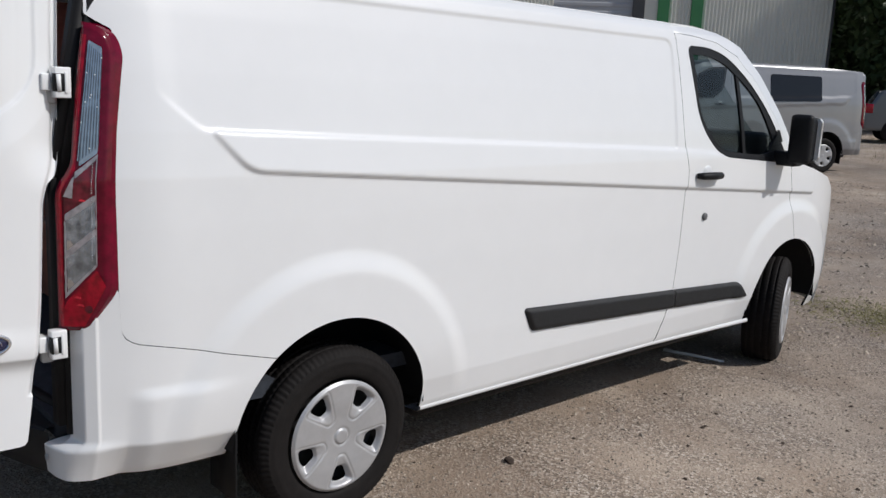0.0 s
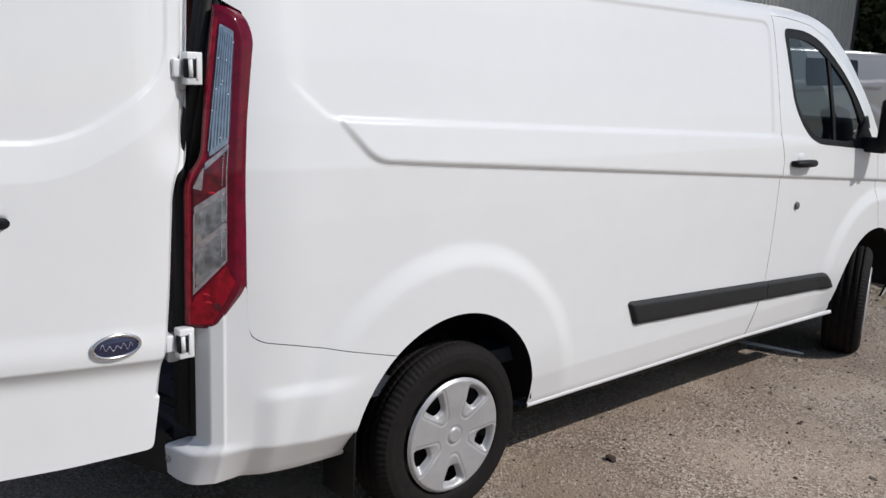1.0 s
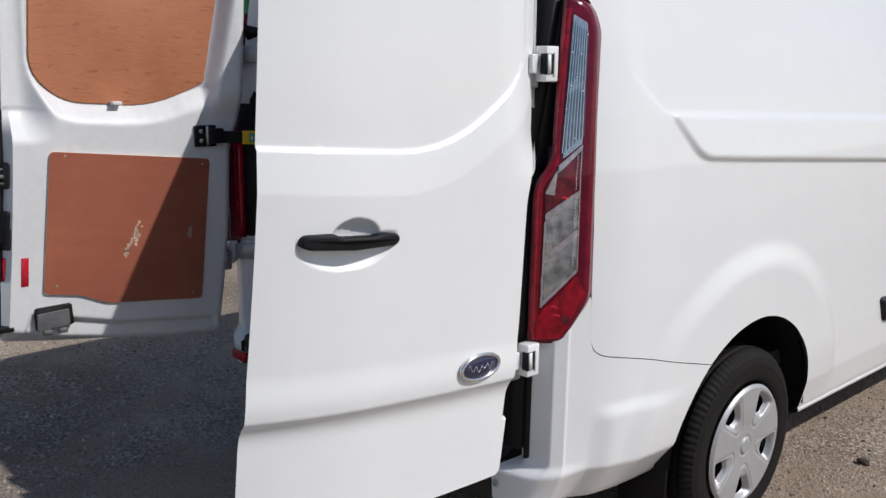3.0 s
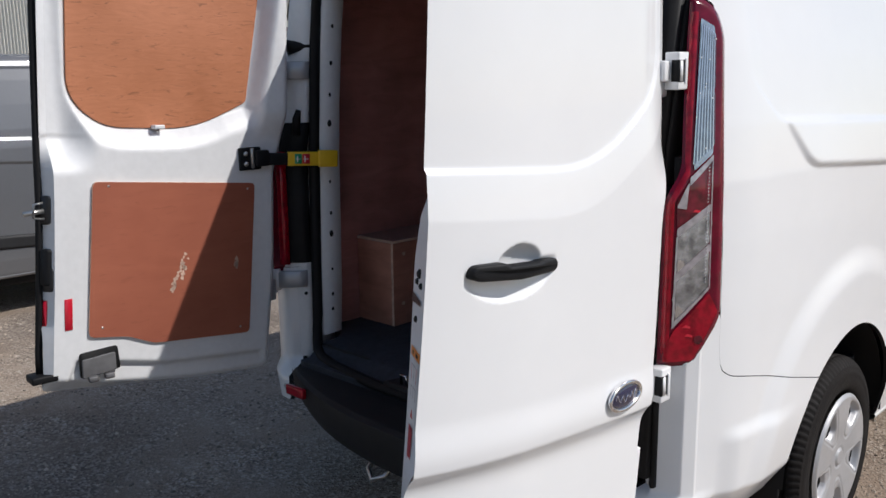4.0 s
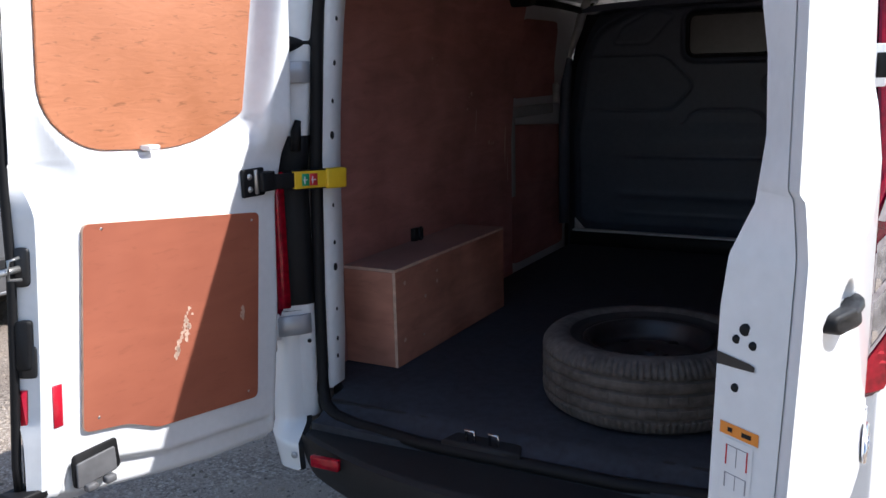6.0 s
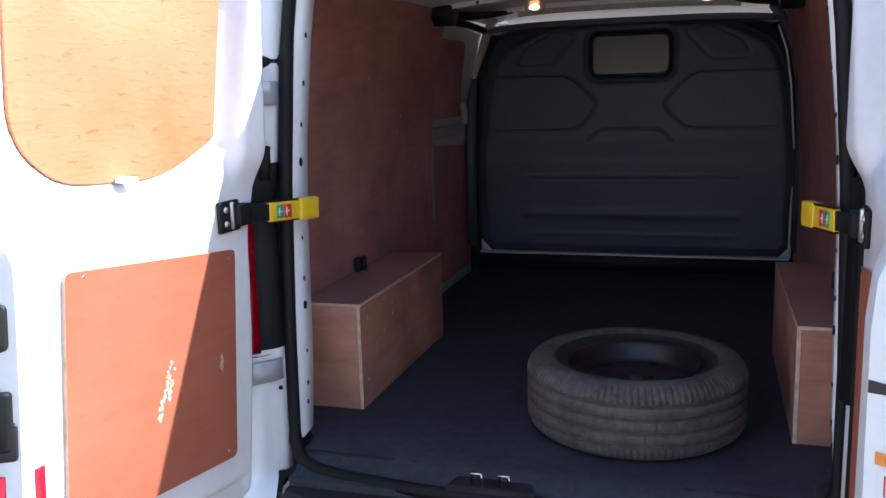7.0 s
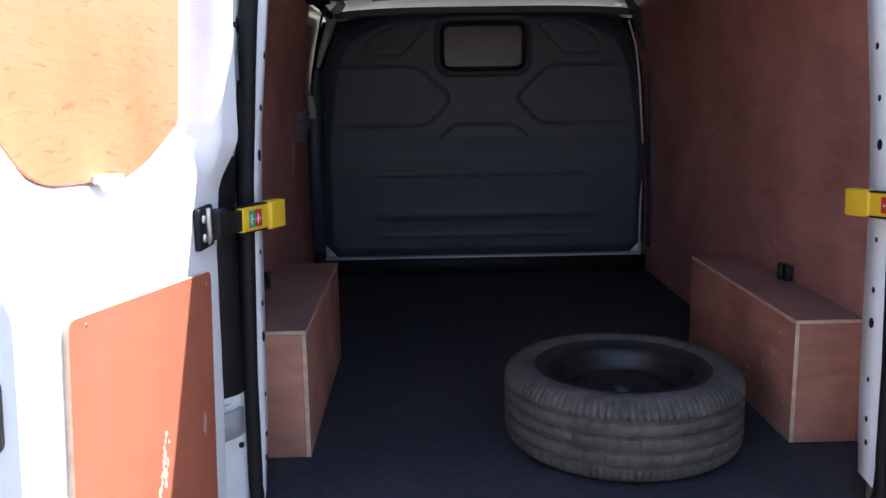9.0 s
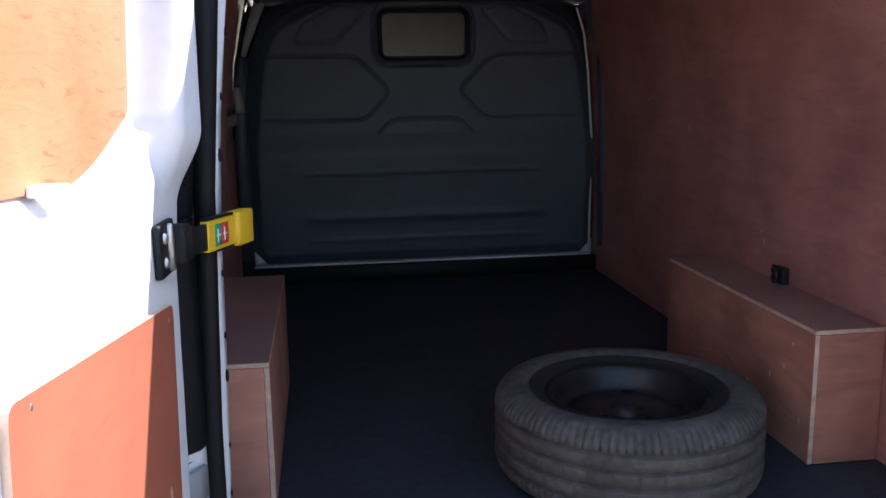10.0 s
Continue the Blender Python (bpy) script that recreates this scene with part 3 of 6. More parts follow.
def body_shell(parent, h=0.0076):
    for sign in (1, -1):
        hh = h if sign > 0 else 0.03
        rim = (-sign * 0.014, 0, 0)
        kw = dict(rim=rim, flip=sign < 0)
        kd = dict(rim=rim, flip=sign < 0, dark_rim=True)
        sheet("side_panel", parent, [WHITE, RUBBER], 0.14, 3.25, 0.30, 2.0, hh, side_surf(sign), cargo_sdf, **kd)
        door = sheet("front_door", parent, [WHITE, RUBBER], 3.0, 4.45, 0.28, 1.95, hh, side_surf(sign), door_sdf, **kd)
        sheet("front_wing", parent, [WHITE, RUBBER], 4.25, 5.20, 0.25, 1.30, hh, side_surf(sign), wing_sdf, **kd)
        def corner_surf(a, b):
            low = [(0.713, 0.060), (0.800, 0.070), (0.868, 0.102), (0.900, 0.160)]
            top = [(0.765, 0.168), (0.797, 0.118), (0.873, 0.138), (0.898, 0.175)]
            k = [0.0, 0.09, 0.165, 0.23, 0.33]
            t = smooth01(b, 0.452, 0.490)
            soft = lambda v: sum(np.interp(a + s, k, v) for s in (-0.036, -0.018, 0.0, 0.018, 0.036)) / 5
            y = np.where(a > 0.33, 0.25 + a - 0.33, soft([p[1] for p in low] + [0.25]) * (1 - t) + np.interp(a, k, [p[1] for p in top] + [0.25]) * t)
            edge = side_x(np.full(a.shape, 0.25), b)
            w = np.clip((a - 0.23) / 0.10, 0, 1)
            xc = soft([p[0] for p in low] + [0.945]) * (1 - t) + np.interp(a, k, [p[0] for p in top] + [0.0]) * t
            xr = (0.900 * (1 - t) + 0.892 * t) * (1 - w) + edge * w
            x = np.where(a > 0.33, side_x(np.maximum(y, 0.25), b), np.where(a > 0.23, xr, xc))
            x = x + 0.012 * smooth01(0.652 - b, 0.0, 0.050) * smooth01(a, 0.33, 0.41) * (1 - smooth01(a, 0.50, 0.74))
            lip = np.interp(a, [0.0, 0.35, 0.9], [0.472, 0.462, 0.432])
            x = x - 0.045 * np.clip((lip - b) / 0.11, 0, 1.2) * smooth01(a, 0.05, 0.25)
            y = y + 0.008 * np.clip((lip - b) / 0.11, 0, 1.2) * (1 - smooth01(a, 0.05, 0.30))
            return sign * x, y, b
        def corner_keep(a, b):
            y = 0.25 + a - 0.33
            line = poly_sdf([(0.0, 0.36), (0.0, 0.86), (0.195, 0.86), (0.290, 0.958), (0.312, 0.970), (0.317, 0.86), (0.322, 0.832), (0.332, 0.812), (0.35, 0.799), (0.37, 0.790), (0.47, 0.768), (0.88, 0.665), (0.88, 0.332), (0.63, 0.337), (0.30, 0.345)])
            return np.minimum(line(a, b) - 0.001, -arches(np.maximum(y, 0.0), b))
        sheet("bumper_corner", parent, [WHITE, RUBBER], -0.01, 0.90, 0.31, 0.98, hh, corner_surf, corner_keep, rim=(-sign * 0.012, 0.012, 0), flip=sign < 0, dark_rim=True, label="white painted bumper corner")
        # window: black surround, glass, dividing bar
        sur = lambda a, b: np.minimum(window_sdf(a, b) + 0.006, 0.032 - window_sdf(a, b) + 0.05 * smooth01(a, 3.9, 4.2) + 0.012 * smooth01(b, 1.55, 1.8))
        sheet("window_surround", door, BLACK, 3.15, 4.3, 1.2, 1.93, 0.014, side_surf(sign, 0.004), sur, **kw)
        g = sheet("window", door, GLASS, 3.15, 4.3, 1.2, 1.93, 0.03, side_surf(sign, 0.012), lambda a, b: window_sdf(a, b) + 0.004, flip=sign < 0, label="tinted glass pane")
        g.visible_shadow = False
        bar_sdf = poly_sdf([(3.745, 1.26), (3.775, 1.26), (3.72, 1.85), (3.69, 1.85)])
        sheet("window_bar", door, BLACK, 3.6, 3.85, 1.24, 1.86, 0.012, side_surf(sign, 0.006), bar_sdf, **kw)
        pil = poly_sdf(A_PILLAR + [(3.128, 1.93), (3.128, 1.985), (3.36, 1.983), (3.60, 1.962), (3.83, 1.898), (4.05, 1.742), (4.25, 1.522), (4.42, 1.275)])
        sheet("pillar", parent, WHITE, 3.10, 4.45, 1.25, 2.0, hh, lambda a, b: (sign * (side_x(a, b) - 0.30 * np.maximum(pil2(a, b), 0) - 0.001), a, b), lambda a, b: pil(a, b) - 0.0015, **kw)
        # handle in its cup, lock
        hx = float(side_x(np.array([3.35]), np.array([1.205]))[0])
        bm = tube([(sign * (hx + 0.004), 3.255, 1.212), (sign * (hx + 0.026), 3.275, 1.212), (sign * (hx + 0.036), 3.36, 1.212), (sign * (hx + 0.028), 3.445, 1.21), (sign * (hx + 0.004), 3.462, 1.21)], [0.014, 0.019, 0.02, 0.019, 0.013], 10)
        part("door_handle", bm, BLACK, door, "black plastic pull handle")
        bm = bmesh.new()
        bmesh.ops.create_uvsphere(bm, u_segments=20, v_segments=10, radius=0.05, matrix=Matrix.Translation((sign * (hx - 0.012), 3.36, 1.232)) @ Matrix.Diagonal((0.32, 1.0, 0.72, 1)))
        part("handle_cup", bm, WHITE_IN, door)
        bm = revolve([(0.0, 0.006), (0.014, 0.006), (0.019, 0.003), (0.021, -0.004)], Matrix.Translation((sign * (hx + 0.001), 3.375, 0.99)) @ Matrix.Diagonal((sign, 1, 1, 1)), 20)
        part("door_lock", bm, LATCH, door, "dark key lock")
        # rubbing strips
        def strip_surf(a, b):
            t = smooth01(STRIP(a, b), 0.0, 0.016)
            return sign * (side_x(a, b) - 0.002 + 0.020 * t), a, b
        for lo, hi in ((1.9, 3.149), (3.155, 4.0)):
            STRIP = poly_sdf(rounded([(1.985, 0.678), (2.045, 0.562), (3.92, 0.478), (3.80, 0.585)], [0.015, 0.03, 0.03, 0.03]))
            k = lambda a, b, lo=lo, hi=hi: np.minimum(STRIP(a, b), np.minimum(a - lo, hi - a))
            sheet("rubbing_strip", parent, TRIM, 1.95, 4.0, 0.45, 0.70, 0.009, strip_surf, k, flip=sign < 0, label="black plastic rubbing strip")
        # sill, rolled under
        bm = bmesh.new()
        prev = None
        for yy in np.linspace(1.436, 4.02, 30):
            xx = float(side_x(np.array([yy]), np.array([0.34]))[0])
            zz = 0.342 - 0.022 * max(0, (yy - 3.05) / 0.95)
            ring = [bm.verts.new((sign * (xx + dx), yy, zz + dz)) for dx, dz in ((-0.004, 0.006), (0.003, -0.004), (0.001, -0.016), (-0.02, -0.028), (-0.10, -0.03))]
            if prev:
                for k in range(4):
                    bm.faces.new((prev[k], ring[k], ring[k + 1], prev[k + 1]))
            prev = ring
        bmesh.ops.recalc_face_normals(bm, faces=bm.faces[:])
        part("sill", bm, WHITE, parent)
        # wheel housings
        for (cy, cz, r) in (ARCH_R, ARCH_F):
            prof = [(r + 0.008, -0.004), (r + 0.012, -0.05), (r + 0.012, -0.275), (0.0, -0.275)]
            bm = revolve(prof, Matrix.Translation((sign * 0.965, cy, cz)) @ Matrix.Diagonal((sign, 1, 1, 1)), 64)
            bmesh.ops.delete(bm, geom=[v for v in bm.verts if v.co.z < 0.33], context="VERTS")
            part("wheel_housing", bm, RUBBER, parent, "black wheel-arch liner")
        # mirror
        mx = sign * 0.985
        arm = part("door_mirror", bevelled(0.02, 3, (min(mx - sign * 0.05, mx + sign * 0.10), max(mx - sign * 0.05, mx + sign * 0.10), 4.09, 4.20, 1.245, 1.33)), BLACK, parent, "black-backed door mirror with a white cap")
        ox0, ox1 = sorted((sign * 1.030, sign * 1.162))
        bm = bevelled(0.035, 4, (ox0, ox1, 4.08, 4.21, 1.262, 1.545))
        for v in bm.verts:
            if v.co.y > 4.15:
                v.co.x = mx + (v.co.x - mx) * 0.93
                v.co.z = 1.38 + (v.co.z - 1.38) * 0.86
        part("mirror_housing", bm, BLACK, arm)
        bm = bevelled(0.03, 4, (ox0 + 0.0 + (0.02 if sign > 0 else -0.006), ox1 + (0.006 if sign > 0 else -0.02), 4.188, 4.214, 1.278, 1.527))
        part("mirror_cap", bm, WHITE, arm)
        part("mirror_triangle", prism(rounded([(3.98, 1.252), (4.29, 1.247), (4.13, 1.46)], [0.01, 0.01, 0.03]), "x", *sorted((sign * 0.925, sign * 0.952)), 0.006), BLACK, arm)

    # roof, with a raised lip along both sides
    def roof_surf(a, b):
        z = ZT - 0.004 + 0.030 * (1 - np.abs(a / 0.80) ** 2.6) - 0.055 * np.clip((b - 3.3) / 0.5, 0, 1) ** 2 - 0.06 * np.clip((1.5 - b) / 1.25, 0, 1)
        return a * (1 - 0.03 * smooth01(b, 3.2, 3.7)), b, z
    sheet("roof", parent, WHITE, -0.80, 0.80, 0.24, 3.70, 0.05, roof_surf, lambda a, b: np.full(a.shape, 1.0), rim=(0, 0, -0.03))
    # windscreen, bonnet and nose
    def screen_surf(a, b):
        return a, 3.62 + 0.92 * b - 0.22 * np.abs(a / 0.85) ** 2.4, 1.945 - 0.655 * b - 0.05 * np.abs(a / 0.85) ** 2
    g = sheet("windscreen", parent, GLASS, -0.80, 0.80, 0.02, 1.0, 0.08, screen_surf, lambda a, b: np.full(a.shape, 1.0))
    g.visible_shadow = False

    def nose_surf(a, b):
        y = np.interp(b, [0, 0.2, 0.4, 0.55, 0.7, 0.85, 1.0], [4.46, 4.75, 5.0, 5.18, 5.29, 5.335, 5.28])
        z = np.interp(b, [0, 0.2, 0.4, 0.55, 0.7, 0.85, 1.0], [1.27, 1.215, 1.12, 1.00, 0.78, 0.52, 0.27])
        back = np.abs(a / 0.9) ** 4 * (0.04 + 0.17 * np.clip(b / 0.55, 0, 1))
        return a * (1 - 0.06 * np.clip((b - 0.4) / 0.6, 0, 1)), y - back, z - 0.05 * np.abs(a / 0.9) ** 3 * (1 - b)
    sheet("bonnet", parent, WHITE, -0.92, 0.92, 0.0, 0.5, 0.05, nose_surf, lambda a, b: np.full(a.shape, 1.0))
    sheet("front_bumper", parent, WHITE, -0.92, 0.92, 0.5, 1.0, 0.05, nose_surf, lambda a, b: np.full(a.shape, 1.0))
    for x in (-0.86, 0.86):
        part("headlamp", bevelled(0.03, 3, (min(x * 0.8, x * 1.0), max(x * 0.8, x * 1.0), 4.86, 5.08, 0.86, 1.06)), CLEAR, parent)
    # cab: dashboard, seats, floor
    part("dashboard", bevelled(0.04, 3, (-0.84, 0.84, 3.96, 4.26, 0.75, 1.425), (-0.84, 0.84, 4.2, 4.45, 0.75, 1.26)), DARK_IN, parent)
    part("cab_floor", bevelled(0.01, 1, (-0.9, 0.9, 2.98, 4.5, 0.42, 0.52)), DARK_IN, parent)
    part("steering_wheel", tube([(0.42 + 0.19 * math.cos(a), 3.86 - 0.08 * math.sin(a), 1.20 + 0.17 * math.sin(a)) for a in np.linspace(0, math.tau, 28, endpoint=False)], 0.014, 8, closed=True), BLACK, parent)
    for x in (-0.58, -0.14, 0.42):
        st = part("seat", bevelled(0.05, 3, (x - 0.22, x + 0.22, 3.2, 3.66, 0.72, 0.92)), DARK_IN, parent)
        bk = bevelled(0.05, 3, (x - 0.21, x + 0.21, 3.06, 3.20, 0.9, 1.42), (x - 0.13, x + 0.13, 3.07, 3.17, 1.46, 1.66))
        part("seat_back", bk, DARK_IN, st)
    part("cab_bulkhead", prism([(-0.93, 0.45), (0.93, 0.45), (0.935, 1.25), (0.89, 1.6), (0.825, 1.88), (-0.825, 1.88), (-0.89, 1.6), (-0.935, 1.25)], "y", 2.965, 2.98), DARK_IN, parent)
    part("underbody", bevelled(0.02, 1, (-0.60, 0.60, 0.25, 4.9, 0.27, 0.42)), RUBBER, parent)
    # unseen slabs added below the floor to block light from the ground underneath
    part("mid_shade_block", bevelled(0.02, 1, (-0.84, 0.84, 1.50, 3.85, 0.235, 0.36)), RUBBER, parent)
    part("front_shade_block", bevelled(0.02, 1, (-0.64, 0.64, 3.86, 5.05, 0.20, 0.34)), RUBBER, parent)
    part("rear_shade_block", bevelled(0.02, 1, (-0.66, 0.66, 0.35, 1.48, 0.24, 0.36)), RUBBER, parent)
    for sign in (1, -1):
        wheel(parent, (sign * 0.855, 1.036, 0.319), sign)
        wheel(parent, (sign * 0.868, 4.40, 0.322), sign, radians(21))
        part("mud_flap", bevelled(0.004, 1, (min(sign * 0.76, sign * 0.94), max(sign * 0.76, sign * 0.94), 0.61, 0.622, 0.17, 0.47)), RUBBER, parent, "black rubber mud flap")


LAMP_IN = ((0.84, 1.29, 1.74), (0.819, 0.822, 0.818), (0.089, 0.090, 0.180))
LAMP_OUT = ((0.84, 0.95, 1.30, 1.66, 1.75), (0.926, 0.923, 0.909, 0.873, 0.860), (0.208, 0.210, 0.223, 0.258, 0.268))
LW = 0.16


def tail_lamp(parent, sign):
    """A tall lamp that wraps round the rear corner; a runs across it from 0 to LW."""
    def lay(pts):
        return [(p * LW, q) for p, q in pts]
    osd = poly_sdf(rounded(lay([(0.02, 1.752), (0.40, 1.746), (0.80, 1.722), (1.0, 1.665), (1.0, 0.965), (0.56, 0.846), (0.0, 0.842), (0.0, 1.265), (0.25, 1.338), (0.14, 1.54)]), [0.005, 0.03, 0.05, 0.06, 0.03, 0.02, 0.015, 0.03, 0.03, 0.1]))

    def wrap(d):
        def s(a, b):
            t = a / LW
            p0, q0 = np.interp(b, LAMP_IN[0], LAMP_IN[1]), np.interp(b, LAMP_IN[0], LAMP_IN[2])
            p1, q1 = np.interp(b, LAMP_OUT[0], LAMP_OUT[1]), np.interp(b, LAMP_OUT[0], LAMP_OUT[2])
            k = 0.010 * smooth01(osd(a, b), 0.0, 0.016) + d + 0.012 * t * (1 - t)
            return sign * (p0 + (p1 - p0) * t + 0.84 * k), q0 + (q1 - q0) * t - 0.54 * k, b
        return s
    fl = sign < 0
    fine = 0.006 if sign > 0 else 0.012
    rng = (-0.01, LW + 0.01, 0.82, 1.76)
    body = sheet("tail_lamp", parent, RED_DK, *rng, fine, wrap(0.0), osd, rim=(-sign * 0.02, 0.05, 0), flip=fl, label="tall wrap-round tail lamp in red and clear plastic")

    def lens(name, material, pts, d, r=0.005, label=""):
        pts = lay(pts)
        a0, a1, b0, b1 = min(p[0] for p in pts) - 0.004, max(p[0] for p in pts) + 0.004, min(p[1] for p in pts) - 0.004, max(p[1] for p in pts) + 0.004
        sd = poly_sdf(rounded(pts, r) if r else pts)
        return sheet(name, body, material, a0, a1, b0, b1, min(fine, 0.3 * (a1 - a0)), wrap(d), sd, flip=fl, label=label)
    lens("clear_lens", CLEAR, [(0.30, 1.700), (0.68, 1.680), (0.745, 1.378), (0.42, 1.338)], 0.003, label="bluish ribbed clear lens")
    lens("red_lens", RED_IN, [(0.40, 1.322), (0.74, 1.362), (0.73, 1.258), (0.19, 1.20), (0.17, 1.262)], 0.003, label="deep red lens")
    lens("red_lens", RED, [(0.07, 1.715), (0.235, 1.715), (0.36, 1.33), (0.14, 1.265), (0.14, 0.92), (0.03, 0.87), (0.03, 1.255), (0.29, 1.338), (0.17, 1.54)], 0.0022, 0.003)
    lens("clear_lens", SMOKE, [(0.20, 1.178), (0.73, 1.240), (0.735, 1.160), (0.20, 1.086)], 0.003, label="faceted clear lens")
    lens("clear_lens", SMOKE, [(0.20, 1.066), (0.735, 1.140), (0.745, 1.050), (0.215, 0.962)], 0.003, label="faceted clear lens")
    lens("red_lens", RED, [(0.07, 0.895), (0.20, 0.940), (0.755, 1.034), (0.92, 0.985), (0.52, 0.862), (0.05, 0.858)], 0.003)
    # bright bars between the lenses, and round the lowest one
    for q in ([(0.36, 1.322), (0.75, 1.376), (0.745, 1.362), (0.37, 1.302)], [(0.19, 1.198), (0.735, 1.258), (0.735, 1.238), (0.19, 1.176)], [(0.19, 1.086), (0.74, 1.160), (0.74, 1.140), (0.19, 1.064)], [(0.20, 0.964), (0.75, 1.052), (0.755, 1.044), (0.16, 0.944)], [(0.18, 1.178), (0.205, 1.178), (0.20, 0.955), (0.165, 0.945)], [(0.17, 1.25), (0.33, 1.245), (0.36, 1.31), (0.345, 1.31)]):
        lens("lens_divider", LENS_BAR, q, 0.0045, 0)
    # flutes laid flat on the clear lens: bright stripes as lit ridges, dark as shaded hollows
    rnd = random.Random(11)
    for k in range(7):
        a = 0.335 + 0.056 * k
        for o, wd, mt, nm in ((0.0, 0.016, CHROME, "lens_lit_stripe"), (0.026, 0.012, DARK_STRIPE, "lens_dark_stripe")):
            p = a + o
            lens(nm, mt, [(p - 0.5 * wd, 1.690 - 0.004 * k), (p + 0.5 * wd, 1.690 - 0.004 * k), (p + 0.058 + 0.5 * wd, 1.352 + 0.007 * k), (p + 0.058 - 0.5 * wd, 1.352 + 0.007 * k)], 0.006, 0)

    def spark(t, z, r, mt):
        c = [float(np.ravel(v)[0]) for v in wrap(0.0065)(np.array([t * LW]), np.array([z]))]
        part("bead_spark", bevelled(0.0006, 1, tuple(v for p, q in zip(c, (r, r, r * 1.2)) for v in (p - q, p + q))), mt, body)
    for k in range(36 if sign > 0 else 12):
        if k % 12 != 11:
            spark(0.675, 1.345 - (0.0083 if sign > 0 else 0.025) * k, 0.0016, CHROME)
    # painted glints: chrome patches low in each clear lens, bright red ones; a dark round spot
    for t, z in ((0.25, 1.103), (0.25, 0.985)):
        lens("lens_glint", CHROME, [(t - 0.035, z - 0.014), (t + 0.09, z + 0.004), (t + 0.05, z + 0.016), (t - 0.035, z + 0.020)], 0.0045, 0.003)
    for t, z in ((0.50, 1.238), (0.44, 0.925), (0.40, 0.948)):
        lens("red_glint", RED_GLINT, [(t - 0.07, z), (t - 0.02, z + 0.007), (t + 0.06, z + 0.003), (t + 0.07, z - 0.003), (t, z - 0.001)], 0.0045, 0.001)
    lens("dark_spot", RED_IN, [(0.60 + 0.075 * math.cos(q), 0.915 + 0.012 * math.sin(q)) for q in np.linspace(0, math.tau, 14, endpoint=False)], 0.0045, 0)
    lens("lens_rim", LENS_BAR, [(0.735, 1.375), (0.752, 1.375), (0.765, 1.045), (0.745, 1.052)], 0.0045, 0)
    # white specks painted as sparkles in the clear lens
    for k in range(9):
        spark(rnd.uniform(0.34, 0.70), rnd.uniform(1.38, 1.66), 0.0014, WHITE_L)


body_shell(van)
for s in (1, -1):
    tail_lamp(van, s)


# ---- the other vans' shell is the same model, so it is copied before the open rear is built ----
def other_van(name, m, scale, paint, label):
    ob = copy_thing(van, m @ Matrix.Scale(scale, 4))
    ob.name = name
    for o in ob.children_recursive:
        for slot in o.material_slots:
            if slot.material == WHITE:
                slot.link = "OBJECT"
                slot.material = paint
    back = prism(rounded([(-0.88, 0.40), (0.88, 0.40), (0.90, 1.2), (0.80, 1.90), (-0.80, 1.90), (-0.90, 1.2)], 0.05), "y", 0.16, 0.26, 0.02)
    bk = part("rear_panel", back, paint, None)
    bk.parent = ob
    return tagged(ob, label, "van")


silver = other_van("silver_van", pose(-4.93, -1.84, 0), 0.872, SILVER, "silver-grey panel van parked alongside on gravel")
grey = other_van("grey_van", pose(-4.5, 17.25, 0.28, 0, 0, 152.6), 1.0, GREY_V, "grey crew van with dark side windows parked on gravel")
w = sheet("side_window", None, GLASS_DK, 1.1, 2.4, 1.20, 1.84, 0.03, lambda a, b: (-side_x(a, b) - 0.012, a, b), poly_sdf(rounded([(1.2, 1.34), (2.3, 1.30), (2.3, 1.80), (1.2, 1.80)], 0.04)), rim=(0.02, 0, 0), flip=True, label="dark privacy glass")
w.parent = grey


# ---- open rear of the white van ----
def laid(bm, m):
    bmesh.ops.transform(bm, matrix=m, verts=bm.verts[:])
    bmesh.ops.recalc_face_normals(bm, faces=bm.faces[:])
    return bm


DOOR_OUT = rounded([(0.012, 0.505), (0.25, 0.525), (0.43, 0.552), (0.62, 0.588), (0.80, 0.64), (0.765, 0.95), (0.742, 1.2), (0.70, 1.80), (0.69, 1.90), (-0.125, 1.90), (-0.098, 1.345), (-0.06, 1.25), (-0.042, 0.9), (-0.022, 0.745)],
                   [0.02, 0, 0, 0, 0.022, 0.1, 0.1, 0.1, 0.03, 0.03, 0.04, 0.04, 0.1, 0.1])
door_out = poly_sdf(DOOR_OUT)


def drop(u, z):
    """The outer skin hangs lower than the inner one along the bottom."""
    return float(np.interp(u, [0.01, 0.25, 0.43, 0.62, 0.80], [0.0, 0.017, 0.036, 0.058, 0.088])) * (1 - float(smooth01(np.array(z), 0.66, 0.80)))


OUT_UP = poly_sdf(rounded([(0.95, 1.418), (0.215, 1.371), (-0.055, 1.553), (-0.07, 2.1), (0.95, 2.1)], [0, 0.14, 0.10, 0, 0]))
OUT_BAND = poly_sdf(rounded([(0.95, 1.335), (0.24, 1.275), (-0.09, 1.47), (-0.12, 2.1), (0.95, 2.1)], [0, 0.14, 0.10, 0, 0]))
PLY_UP = rounded([(0.632, 1.52), (0.530, 1.422), (0.225, 1.402), (0.020, 1.487), (-0.052, 1.86), (0.605, 1.86)], [0.09, 0.09, 0.11, 0.02, 0.03, 0.03])
IN_UP = poly_sdf([(u - 0.07 * float(smooth01(np.array(0.10 - u), 0.0, 0.06)), z) for u, z in PLY_UP])
PLY_LOW = rounded([(0.598, 1.258), (0.030, 1.203), (0.085, 0.662), (0.44, 0.698), (0.53, 0.740), (0.655, 0.762)], [0.018, 0.018, 0.02, 0.015, 0.015, 0.018])


